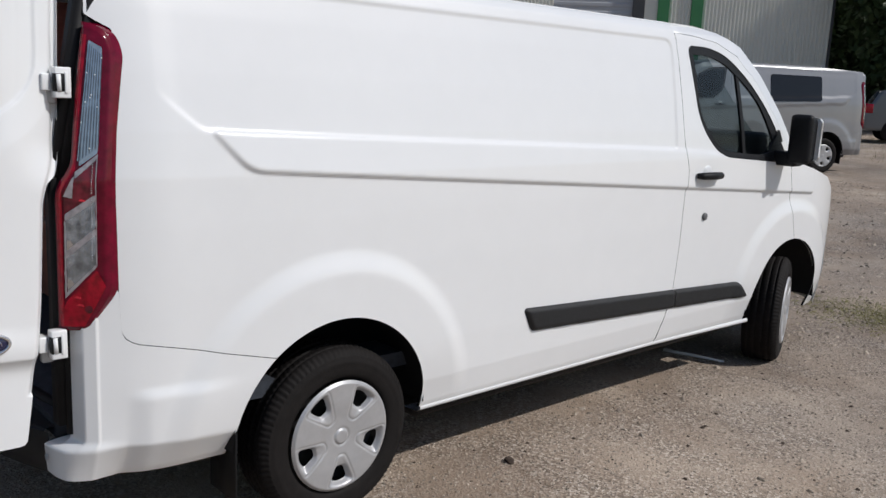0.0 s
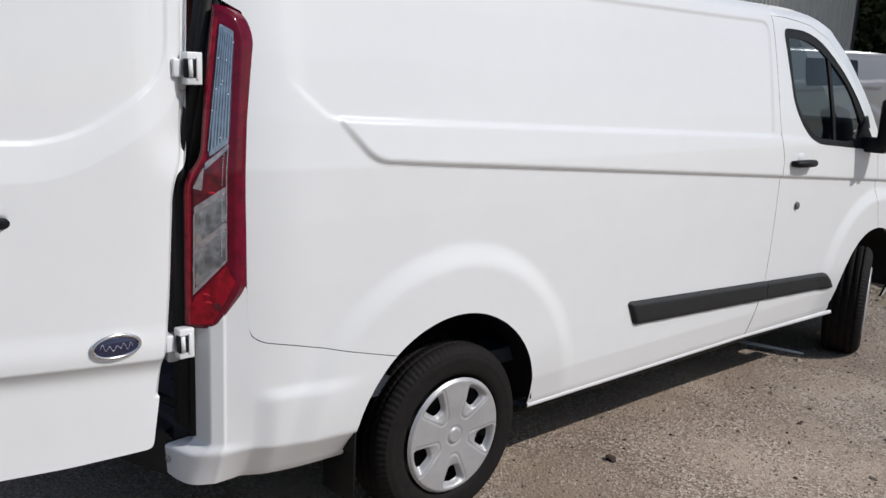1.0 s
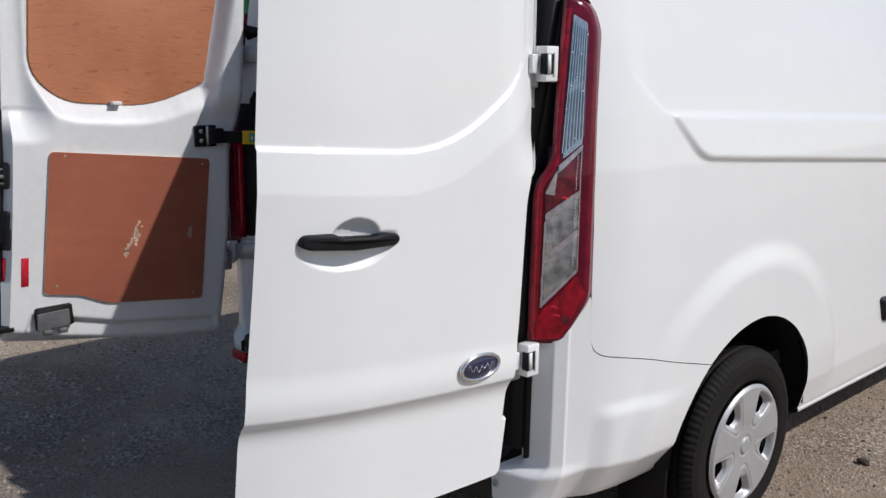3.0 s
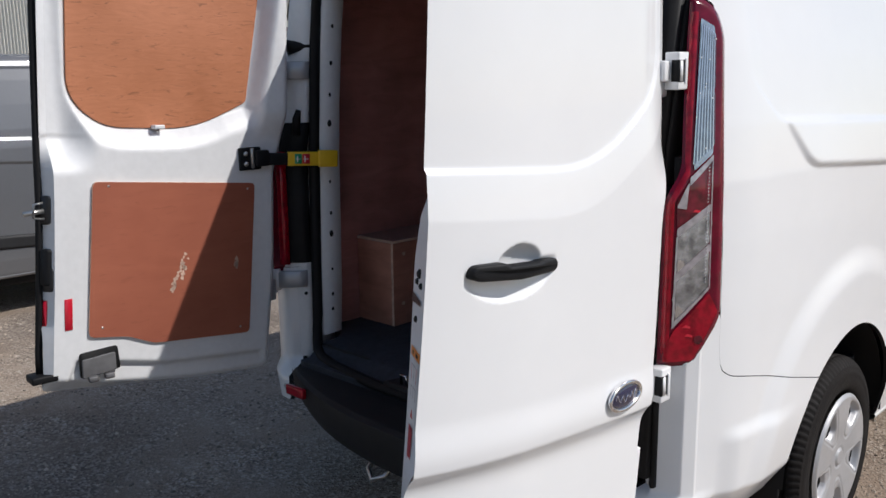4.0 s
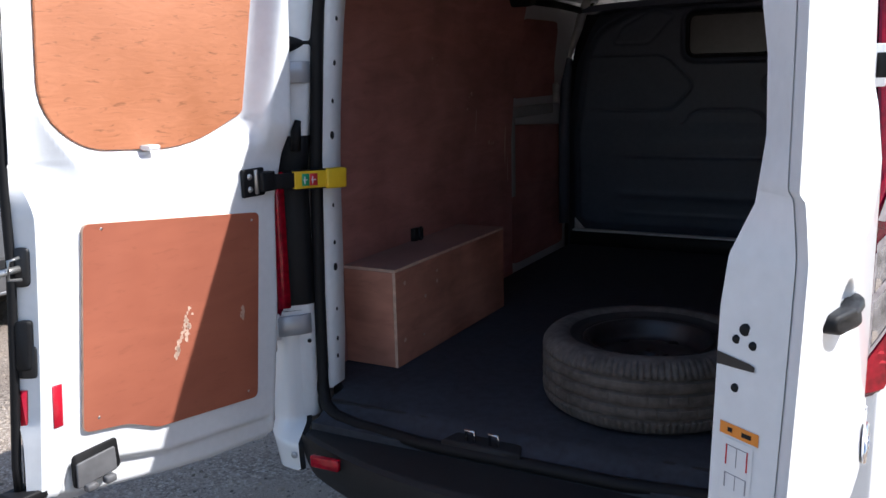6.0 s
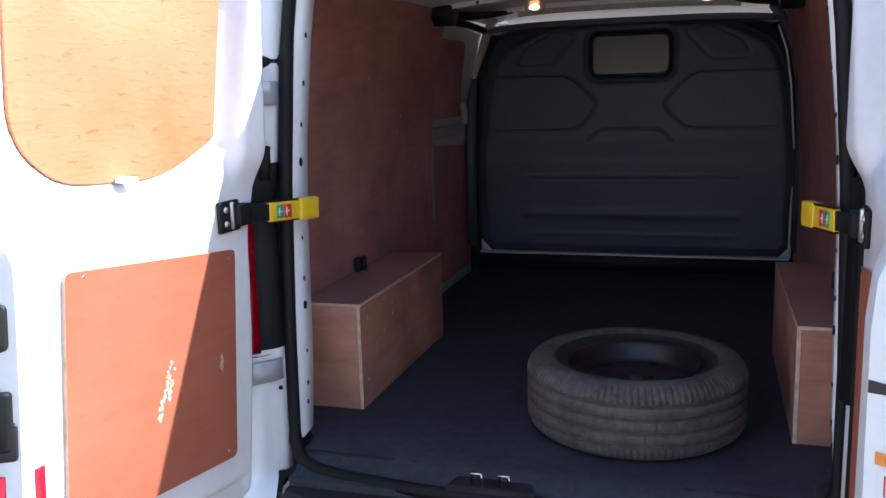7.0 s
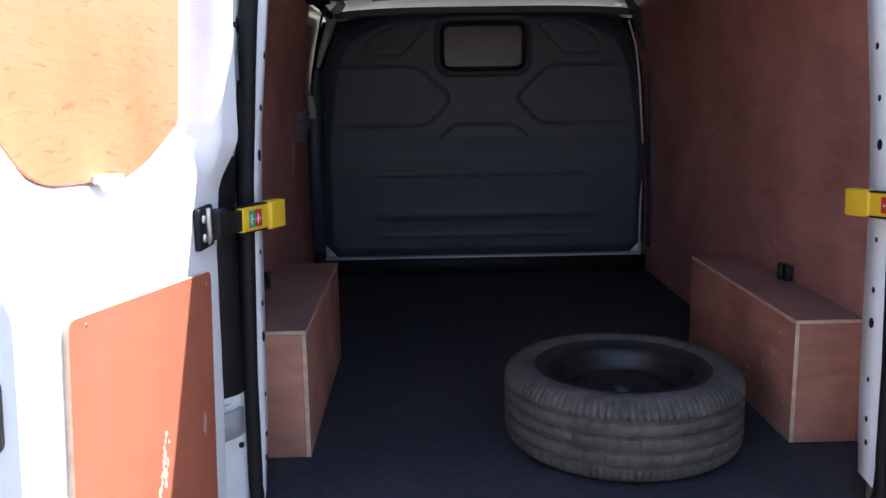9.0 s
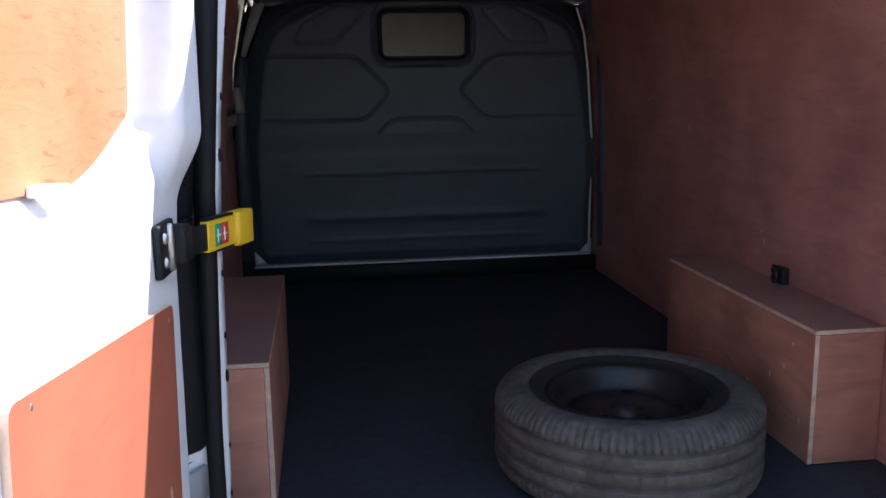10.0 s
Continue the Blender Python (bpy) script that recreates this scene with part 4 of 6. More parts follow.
def door_outer(u, z):
    d = u - 0.42
    w = 0.123 - np.where(d > 0, 0.21, 0.035) * np.clip(d / 0.75, -0.9, 1) ** 2 - 0.012 * np.clip((0.10 - u) / 0.2, 0, 1.2) ** 2
    w = w - 0.018 * np.clip((z - 1.35) / 0.55, 0, 1) ** 1.3
    w = w - 0.007 * smooth01(OUT_UP(u, z), -0.004, 0.010) - 0.011 * np.clip(OUT_BAND(u, z) / 0.095, 0, 1)
    line = np.interp(u, [0.0, 0.75], [0.778, 0.826])
    w = w - 0.022 * (1 - (1 - np.clip((line - z) / 0.075, 0, 1)) ** 2.6) + 0.007 * (1 - smooth01(np.abs(z - line - 0.03), 0.0, 0.075))
    # the hinge side rolls in beside the lamp
    w = w - 0.048 * np.clip((0.04 - u) / 0.16, 0, 1) ** 1.6 * smooth01(z, 1.26, 1.42)
    # cup behind the handle
    up = np.clip(1 - ((u - 0.472) / 0.060) ** 2 - ((z - 1.205) / 0.041) ** 2, 0, 1) ** 0.6 * smooth01(z, 1.168, 1.18)
    low = np.clip(1 - ((u - 0.490) / 0.124) ** 2 - ((z - 1.205) / 0.070) ** 2, 0, 1) ** 0.5 * (1 - smooth01(z, 1.195, 1.215))
    w = w - np.maximum(0.026 * up, 0.019 * low)
    return w - 0.02 * (1 - smooth01(np.maximum(door_out(u, z), 0.03 * (z < 0.66)), 0.0, 0.02)) ** 2


def door_inner(u, z):
    w = (0.040 + 0.030 * np.clip(u / 0.6, 0, 1)) * np.clip(1 + IN_UP(u, z) / 0.075, 0, 1) ** 1.5
    w = np.maximum(w, (door_outer(u, z) - 0.014) * smooth01(z, 1.28, 1.42) * smooth01(u, 0.56, 0.67))
    # on the hinge side a box section stands in towards the load bay
    t = smooth01(0.034 - 0.20 * np.clip(z - 1.48, 0, 0.4) - u, 0.0, 0.056) * smooth01(z, 1.34, 1.46)
    w = w * (1 - t) - t * (0.033 + 0.011 * np.clip((-0.022 - u) / 0.06, 0, 1))
    low = poly_sdf([(0.70, 0.70), (0.40, 0.625), (0.03, 0.585), (-0.10, 0.30), (0.9, 0.30)])
    w = w + 0.018 * smooth01(low(u, z), 0.0, 0.02)
    return w + 0.012 * (1 - smooth01(door_out(u, z), 0.0, 0.02)) ** 2


def rear_door(sign, angle):
    short, hang = (0.045, 1.0) if sign > 0 else (0.0, 0.45)
    outline = [(u - 0.013 * (sign > 0 and u < -0.05 and z > 1.29), z) for u, z in DOOR_OUT]
    door_out = poly_sdf([(u - short * float(smooth01(np.array(u), 0.3, 0.6)), z - hang * drop(u, z)) for u, z in outline])
    a = radians(angle)
    m = Matrix(((sign * math.cos(a), -sign * math.sin(a), 0, sign * 0.745), (-math.sin(a), -math.cos(a), 0, 0.0), (0, 0, 1, 0), (0, 0, 0, 1)))
    fl = sign > 0
    rng = (-0.15, 0.84, 0.48, 1.92, 0.0095)
    fine = (-0.15, 0.84, 0.48, 1.92, 0.0042 if sign > 0 else 0.012)

    def fixed(me):
        me.transform(m)
        me.update()
        return me
    turned = lambda p: (p[0] - 0.030, p[1] - 0.046 * float(smooth01(np.array(p[1]), 0.3, 0.55)), p[2])
    door = mesh_ob("rear_door", fixed(field(*fine, lambda u, z: (door_outer(u, z), u, z), door_out, rim=turned if sign > 0 else (0, 0, 0), flip=fl)), WHITE, van, "white rear door swung open on strap hinges")

    def inset(z):
        return 0.026 if sign < 0 else 0.090 + 0.035 * min(1.0, max(0.0, (z - 1.2) / 0.6))
    hem = 0.030 if sign > 0 else 0.0
    door_in = poly_sdf([(u - (short + inset(z)) * float(smooth01(np.array(u), 0.3, 0.6)), z) for u, z in outline])

    def turn(p):
        u2 = p[1] + (inset(p[2]) - hem) * float(smooth01(np.array(p[1]), 0.3, 0.5))
        u, z = np.array([u2 + hem]), np.array([p[2]])
        return float(door_outer(u, z)[0]) - (0.022 if sign > 0 else 0.004), u2, p[2] - hang * drop(u2 + short, p[2]) * 0.96

    def lock_side(u, z):
        """The lock's housing stands in from the panel along the shut edge."""
        w = door_inner(u, z)
        if sign < 0:
            return w
        t = smooth01(u, 0.43, 0.515)
        return w * (1 - t) + t * np.interp(z, [1.22, 1.30, 1.38, 1.48, 1.60, 1.67, 1.90], [-0.042, -0.035, -0.002, 0.007, 0.0, -0.012, -0.03])

    def shut(w, z):
        return float(np.interp(z, [0.64, 0.95, 1.2], [0.80, 0.765, 0.742])) - short - inset(z) + (inset(z) - hem) * (w + 0.042) / 0.112
    mesh_ob("inner_panel", fixed(field(*(rng if sign > 0 else (*rng[:4], 0.0068)), lambda u, z: (lock_side(u, z), u, z), door_in, rim=turn, flip=not fl)), WHITE_IN, door, "white pressed-steel inner skin")
    # plywood panels on the inside
    up = prism([(u * (0.72 if sign > 0 else 1.0), z) for u, z in PLY_UP], "x", 0.058, 0.066, 0.0015, 1)
    for q in up.verts:
        q.co.x -= 0.023 * (1 - min(1.0, max(0.0, q.co.y / 0.6)))
    up = laid(up, m)
    part("upper_board", up, PLY_TOP, door, "pale orange plywood blanking panel", smooth=False)
    lo = laid(prism([(u * (0.64 if sign > 0 else 1.0), z) for u, z in PLY_LOW], "x", -0.009, 0.002), m)
    for f in lo.faces:
        if abs((m.inverted().to_3x3() @ f.normal).x) < 0.5:
            f.material_index = 1
    part("lower_board", lo, [PLY_DOOR, PLY_EDGE], door, "red-brown varnished plywood panel", smooth=False)
    for u, z in ((0.55, 1.24), (0.06, 1.185), (0.61, 0.785), (0.12, 0.69)):
        u *= 0.64 if sign > 0 else 1.0
        bm = revolve([(0.0, 0.0), (0.004, -0.0005), (0.005, -0.002)], m @ Matrix.Translation((-0.0095, u, z)) @ Matrix.Diagonal((-1, 1, 1, 1)), 10)
        part("screw", bm, ZINC, door)
    part("panel_clip", laid(bevelled(0.003, 2, (0.014, 0.05, 0.337, 0.372, 1.409, 1.422)), m), WHITE_IN, door, "small off-white clip")
    # scuffs on the lower board
    rnd = random.Random(5)
    for (cu, cz, n, s) in ((0.322, 0.945, 30, 0.045), (0.358, 0.888, 16, 0.022), (0.12, 0.93, 12, 0.018)):
        for k in range(n):
            bm = bmesh.new()
            t = rnd.uniform(-1, 1)
            c = Vector((-0.0096, cu - 0.35 * t * s + rnd.uniform(-0.3, 0.3) * s, cz + t * s))
            r = rnd.uniform(0.002, 0.0085)
            vs = [bm.verts.new(c + Vector((0, r * rnd.uniform(0.4, 1.2) * math.cos(q * math.tau / 7), r * rnd.uniform(0.5, 1.6) * math.sin(q * math.tau / 7)))) for q in range(7)]
            bm.faces.new(vs)
            part("scuff", laid(bm, m), SCUFF, door, "pale scuff on the varnish", smooth=False)
    # bottom latch pocket: dark recess, tilted grey cover, two lugs
    pk = 0.64 if sign > 0 else 1.0
    part("latch_recess", laid(prism(rounded([(0.560 * pk, 0.638), (0.690 * pk, 0.628), (0.690 * pk, 0.713), (0.565 * pk, 0.718)], 0.012), "x", -0.004, 0.006, 0.002, 1), m), RUBBER, door, "black latch recess")
    part("latch", laid(prism(rounded([(0.575 * pk, 0.638), (0.686 * pk, 0.629), (0.684 * pk, 0.692), (0.576 * pk, 0.699)], 0.006), "x", -0.010, -0.003, 0.003, 2), m), LATCH, door, "grey plastic latch cover")
    for u in (0.588, 0.640):
        part("latch_hook", laid(bevelled(0.003, 1, (-0.024, -0.004, u * pk, u * pk + 0.030, 0.616, 0.634)), m), LATCH, door)
    # shut-face seal, bolts and reflectors
    edge = [(0.045, 0.80, 0.655), (0.05, 0.795, 0.72), (0.05, 0.77, 0.95), (0.05, 0.747, 1.2), (0.062, 0.735, 1.35), (0.062, 0.705, 1.80), (0.06, 0.695, 1.895)]
    if sign < 0:
        part("edge_seal", laid(tube(edge, 0.011, 8), m), RUBBER, door, "black rubber seal along the shut edge")
        part("edge_foot", laid(bevelled(0.006, 2, (0.0, 0.07, 0.752, 0.835, 0.640, 0.664)), m), RUBBER, door)
    if sign < 0:
        def face(w, z):
            """The shut face, from the inner skin to the outer one."""
            k = min(1.0, max(0.0, (w - 0.011) / 0.042))
            return float(np.interp(z, [0.64, 0.95, 1.2, 1.8], [0.80, 0.765, 0.742, 0.70])) - inset(z) * (1 - k) + 0.0015

        def on_face(name, w0, w1, z0, z1, h, material, label="", r=0.004):
            bm = prism(rounded([(w0, z0), (w1, z0), (w1, z1), (w0, z1)], r), "y", 0.0, h, min(0.3 * h, 0.003), 1)
            for q in bm.verts:
                q.co.y += face(q.co.x, q.co.z)
            return part(name, laid(bm, m), material, door, label)
        lock = on_face("lock_plate", 0.014, 0.046, 1.135, 1.225, 0.010, STEEL, "black lock plate with a zinc-plated bolt", 0.014)
        part("lock_bolt", laid(tube([(0.030, 0.742, 1.178), (0.030, 0.800, 1.174)], 0.008, 10), m), ZINC, lock)
        part("bolt_guard", laid(tube([(0.020, 0.745, 1.205), (0.018, 0.772, 1.202), (0.018, 0.776, 1.160), (0.020, 0.745, 1.155)], 0.004, 8), m), ZINC, lock)
        grip = on_face("inner_handle", 0.012, 0.040, 0.945, 1.060, 0.016, BLACK, "black inner release handle", 0.010)
        on_face("handle_base", 0.004, 0.046, 0.925, 1.000, 0.007, STEEL, "", 0.012).parent = grip
        bm = prism([(0.700, 0.797), (0.724, 0.797), (0.716, 0.897), (0.692, 0.897)], "x", -0.003, 0.010, 0.001, 1)
        part("reflector", laid(bm, m), REFL, door, "red reflector strip")
        on_face("reflector", 0.028, 0.042, 0.797, 0.897, 0.003, REFL, "red reflector strip", 0.001)
    else:
        for (w, z, r) in ((0.0045, 1.193, 0.0105), (-0.010, 1.175, 0.0075), (0.018, 1.172, 0.0075), (-0.007, 1.100, 0.0075)):
            uu = shut(w, z)
            bm = revolve([(0.0, 0.0), (r * 0.8, 0.0), (r, -0.003)], Matrix.Rotation(radians(-90), 4, "Z"), 14)
            bmesh.ops.transform(bm, matrix=Matrix.Diagonal((1, -1, 1, 1)), verts=bm.verts[:])
            bmesh.ops.transform(bm, matrix=Matrix.Translation((w, uu + 0.0025, z)), verts=bm.verts[:])
            part("bung", laid(bm, m), BLACK, door, "black rubber bung")

        def stick(name, w0, w1, z0, z1, material, d=0.0015, label=""):
            b = bmesh.new()
            vs = [b.verts.new((w - 0.5 * d, shut(w, z) + d, z)) for w, z in ((w0, z0), (w1, z0), (w1, z1), (w0, z1))]
            b.faces.new(vs)
            part(name, laid(b, m), material, door, label, smooth=False)
        slot = bmesh.new()
        slot.faces.new([slot.verts.new((w, shut(w, z) + 0.002, z)) for w, z in ((-0.042, 1.129), (0.016, 1.133), (0.023, 1.134), (0.023, 1.142), (0.016, 1.144), (-0.042, 1.149))])
        part("striker_slot", laid(slot, m), STEEL, door, "dark lock slot", smooth=False)
        stick("warning_label", -0.028, 0.038, 1.024, 1.043, ORANGE_L, label="orange warning label with unreadable marks")
        for w0, w1 in ((-0.014, -0.006), (0.010, 0.026)):
            stick("label_bar", w0, w1, 1.030, 1.037, BLACK, 0.0022)
        stick("label", -0.022, 0.030, 0.895, 1.020, WHITE_L, label="white pictogram label")
        for z0, z1, ink in ((0.978, 1.010, RED_L), (0.942, 0.966, GREY_INK)):
            stick("label_bar", -0.014, 0.022, z1 - 0.0015, z1, GREY_INK, 0.0022)
            stick("label_bar", 0.003, 0.0045, z0, z1, GREY_INK, 0.0022)
            stick("label_bar", -0.015, -0.0125, z0, z1, ink, 0.0022)
            stick("label_bar", 0.0205, 0.023, z0, z1, ink, 0.0022)
        stick("label_bar", -0.006, 0.012, 0.903, 0.906, RED_L, 0.0022)
        stick("label_bar", -0.003, 0.009, 0.906, 0.912, RED_L, 0.0022)
        stick("label_bar", 0.000, 0.006, 0.912, 0.919, RED_L, 0.0022)
        stick("reflector", -0.014, 0.012, 0.775, 0.884, REFL, label="red reflector strip")
        # outside handle and maker's badge
        w = float(door_outer(np.array([0.62]), np.array([1.26]))[0]) + 0.006
        grip = [(0.358, 1.186), (0.372, 1.180), (0.490, 1.177), (0.592, 1.180), (0.607, 1.188), (0.607, 1.203), (0.596, 1.211), (0.530, 1.213), (0.520, 1.206), (0.430, 1.205), (0.410, 1.209), (0.368, 1.207), (0.356, 1.199)]
        bm = prism(rounded(grip, 0.010, 4), "x", w - 0.002, w + 0.031, 0.007, 3)
        for q in bm.verts:
            q.co.z += 0.012 - 0.062 * (0.617 - q.co.y)
            q.co.x -= 0.026 * (abs(q.co.y - 0.484) / 0.134) ** 2.5
        part("door_handle", laid(bm, m), BLACK, door, "black plastic pull handle")
        bw = float(door_outer(np.array([0.118]), np.array([0.838]))[0]) + 0.001
        lean = lambda u: 0.08 * (u - 0.118)
        ring = [(bw + 0.004 + lean(0.118 + 0.064 * math.cos(q)), 0.118 + 0.064 * math.cos(q), 0.838 + 0.031 * math.sin(q)) for q in np.linspace(0, math.tau, 40, endpoint=False)]
        part("badge_rim", laid(tube(ring, 0.0055, 8, closed=True), m), CHROME, door)
        bm = bmesh.new()
        bmesh.ops.create_uvsphere(bm, u_segments=28, v_segments=10, radius=1.0, matrix=m @ Matrix.Translation((bw + 0.001, 0.118, 0.838)) @ Matrix.Rotation(-0.08, 4, 'Z') @ Matrix.Diagonal((0.009, 0.062, 0.029, 1)))
        bmesh.ops.recalc_face_normals(bm, faces=bm.faces[:])
        part("badge", bm, BADGE, door, "blue oval badge with a plain silver mark")
        mark = [(bw + 0.0105 - 0.004 * abs(k / 20 - 1) ** 2 + lean(0.162 - 0.0022 * k), 0.118 + 0.044 - 0.0022 * k, 0.838 + 0.012 * math.sin(k * 0.72) * (1 - 0.55 * math.sin(k * math.pi / 40)) + 0.003 * math.sin(k * 0.31)) for k in range(41)]
        part("badge_mark", laid(tube(mark, 0.0013, 6), m), CHROME, door)
    # strap hinges
    for z, (hx, hy) in ((1.576, (0.838, 0.126)), (0.806, (0.846, 0.088))):
        sg = lambda x0, x1: sorted((sign * x0, sign * x1))
        h = part("hinge", bevelled(0.004, 2, (*sg(hx - 0.030, hx + 0.008), hy - 0.032, hy + 0.014, z - 0.044, z + 0.044)), WHITE, door, "white painted strap hinge")
        part("hinge_slot", bevelled(0.002, 1, (*sg(hx - 0.012, hx + 0.0095), hy - 0.0335, hy - 0.002, z - 0.026, z + 0.026)), BLACK, h)
        part("hinge_link", bevelled(0.003, 2, (*sg(hx - 0.018, hx + 0.0120), hy - 0.0055, hy + 0.0035, z - 0.030, z + 0.030)), WHITE, h)
        part("hinge_pin", tube([(sign * (hx + 0.004), hy - 0.020, z - 0.024), (sign * (hx + 0.004), hy - 0.022, z + 0.024)], 0.0085, 12), WHITE, h)
        part("hinge_leaf", bevelled(0.004, 2, (*sg(hx - 0.062, hx - 0.012), hy - 0.062, hy - 0.036, z - 0.024, z + 0.024)), WHITE, h)
        part("hinge_pad", bevelled(0.010, 3, (*sg(hx - 0.060, hx - 0.028), hy - 0.050, hy - 0.014, z - 0.062, z + 0.020)), GREY_P, h)
    return door, m


door_r, MR = rear_door(1, 3.9)
door_l, ML = rear_door(-1, -4.5)

# check straps, door to pillar
for sign, m, door in ((1, MR, door_r), (-1, ML, door_l)):
    end = Vector((sign * 0.652, 0.272, 1.272))
    start = m @ Vector((-0.012, 0.035, 1.288))
    d = (end - start)
    L = d.length
    q = d.to_track_quat("X", "Z").to_matrix().to_4x4()
    P = Matrix.Translation(start) @ q
    strap = part("check_strap", laid(bevelled(0.004, 2, (0.13, L, -0.008, 0.008, -0.026, 0.026)), P), YELLOW, van, "yellow plastic door check strap")
    part("strap_hook", laid(bevelled(0.006, 2, (L - 0.072, L + 0.004, -0.016, 0.012, -0.031, 0.031)), P), YELLOW, strap)
    part("strap_arm", laid(bevelled(0.003, 2, (0.04, 0.15, -0.005, 0.005, -0.022, 0.022), (0.13, L - 0.07, -0.006, 0.011, -0.03, -0.026), (0.13, L - 0.07, -0.006, 0.011, 0.026, 0.03)), P), BLACK, strap)
    bk = part("bracket", laid(bevelled(0.005, 2, (-0.012, 0.0, 0.0, 0.085, 1.25, 1.33), (-0.034, -0.004, -0.022, 0.03, 1.262, 1.318)), m), BLACK, strap, "black steel door bracket")
    part("hinge_pin", laid(revolve([(0.0, 0.036), (0.006, 0.036), (0.0075, 0.032), (0.0075, -0.032), (0.0, -0.036)], Matrix.Translation(start + Vector((0, 0, 0.002))) @ Matrix.Rotation(radians(-90), 4, "Y") @ Matrix.Translation((0, 0, 0)), 12), Matrix()), ZINC, strap, "zinc-plated hinge pin")
    for z in (1.272, 1.308):
        part("bolt", laid(revolve([(0.0, -0.017), (0.007, -0.016), (0.009, -0.012)], m @ Matrix.Translation((0, 0.06, z)), 12), Matrix()), ZINC, strap)
    for x0, x1, mt in ((L - 0.135, L - 0.106, RED_L), (L - 0.164, L - 0.137, GREEN_L)):
        for side in (-1, 1):
            part("strap_label", laid(bevelled(0.0004, 1, (x0, x1, side * 0.0085 - 0.0008, side * 0.0085 + 0.0008, -0.018, 0.018)), P), mt, strap)
            part("label_bar", laid(bevelled(0.0003, 1, (x0 + 0.004, x1 - 0.006, side * 0.0095 - 0.0006, side * 0.0095 + 0.0006, -0.002, 0.001), (x0 + 0.008, x0 + 0.012, side * 0.0095 - 0.0006, side * 0.0095 + 0.0006, -0.012, 0.010)), P), WHITE_L, strap)

for sign in (1, -1):
    sx = lambda *v: sorted(sign * k for k in v)
    # corner pillar behind the lamp, black trim over it
    def post(pts, z0, z1, material, name, label="", bev=0.008):
        part(name, prism([(sign * a, b) for a, b in pts], "z", z0, z1, bev, 2), material, van, label)
    post([(0.775, 0.235), (0.80, 0.21), (0.825, 0.25), (0.83, 0.32), (0.78, 0.34)], 0.50, 1.72, WHITE_IN, "corner_pillar")
    if sign > 0:
        post([(0.735, 0.186), (0.79, 0.150), (0.83, 0.150), (0.85, 0.20), (0.77, 0.205)], 0.83, 1.37, BLACK, "pillar_trim", "black plastic pillar trim")
    else:
        def hinge_post(pts, z0, z1, material, name, label=""):
            bm = prism([(sign * a, b) for a, b in pts], "z", z0, z1, 0.004, 2)
            for q in bm.verts:
                up = max(0.0, q.co.z - 1.30)
                q.co.x += 0.085 * up
                q.co.y += 0.10 * up
            return part(name, bm, material, van, label)
        hp = hinge_post([(0.738, 0.210), (0.748, 0.182), (0.802, 0.128), (0.825, 0.135), (0.80, 0.235)], 0.50, 1.30, WHITE_IN, "hinge_pillar", "white painted hinge pillar")
        hinge_post([(0.738, 0.210), (0.748, 0.182), (0.802, 0.128), (0.825, 0.135), (0.80, 0.235)], 1.30, 1.90, WHITE_IN, "hinge_pillar", "white painted hinge pillar")
        hinge_post([(0.735, 0.205), (0.745, 0.177), (0.800, 0.122), (0.812, 0.130), (0.76, 0.215)], 0.875, 1.30, BLACK, "pillar_trim", "black plastic pillar trim")
        hinge_post([(0.735, 0.205), (0.745, 0.177), (0.800, 0.122), (0.812, 0.130), (0.76, 0.215)], 1.30, 1.405, BLACK, "pillar_trim", "black plastic pillar trim")
        part("hinge_buffer", tube([(-0.775, 0.166, 1.676), (-0.752, 0.190, 1.679), (-0.735, 0.214, 1.681), (-0.722, 0.228, 1.681), (-0.718, 0.232, 1.681)], [0.030, 0.021, 0.011, 0.012, 0.020], 12), RUBBER, van, "black rubber door buffer")
        hinge_post([(0.776, 0.134), (0.800, 0.108), (0.814, 0.112), (0.792, 0.142)], 0.870, 1.30, RED, "lamp_edge", "red inner edge of the tail lamp")
        part("buffer", tube([(-0.748, 0.168, 1.36), (-0.745, 0.170, 1.42), (-0.740, 0.178, 1.452)], [0.016, 0.016, 0.010], 10), RUBBER, hp)
        for z in (0.815, 1.595):
            up = max(0.0, z - 1.30)
            dx, dy = 0.085 * up, 0.10 * up
            bent = [(-0.818, 0.096), (-0.800, 0.090), (-0.772, 0.124), (-0.748, 0.152), (-0.736, 0.182), (-0.744, 0.190), (-0.757, 0.160), (-0.782, 0.132), (-0.806, 0.108)]
            # white arm given a grey colour for the shade it stands in
            arm = part("hinge_arm", prism([(a + dx, b + dy) for a, b in bent], "z", z - 0.032, z + 0.032, 0.003, 1), GREY_P, hp, "hinge arm coloured grey for the shade on it")
            part("hinge_knuckle", tube([(-0.812 + dx, 0.096 + dy, z - 0.040), (-0.812 + dx, 0.096 + dy, z + 0.040)], 0.015, 12), WHITE_IN, arm)
        bm = bmesh.new()
        bmesh.ops.create_uvsphere(bm, u_segments=10, v_segments=6, radius=0.007, matrix=Matrix.Translation((-0.7475, 0.181, 0.755)))
        part("plug", bm, BLACK, hp)
    part("parking_sensor", revolve([(0.0, 0.003), (0.010, 0.003), (0.0115, 0.0)], Matrix.Translation((sign * 0.742, 0.0625, 0.414)) @ Matrix.Rotation(radians(-90), 4, "Z"), 20), GREY_P, van)
    part("rear_light_bar", bevelled(0.006, 2, (*sx(0.50, 0.60), -0.042, -0.022, 0.448, 0.485)), RED, van, "red bumper reflector")
    # pressed flange round the opening, with its plugs
    fl = bmesh.new()
    off = 0.026 if sign > 0 else 0.0
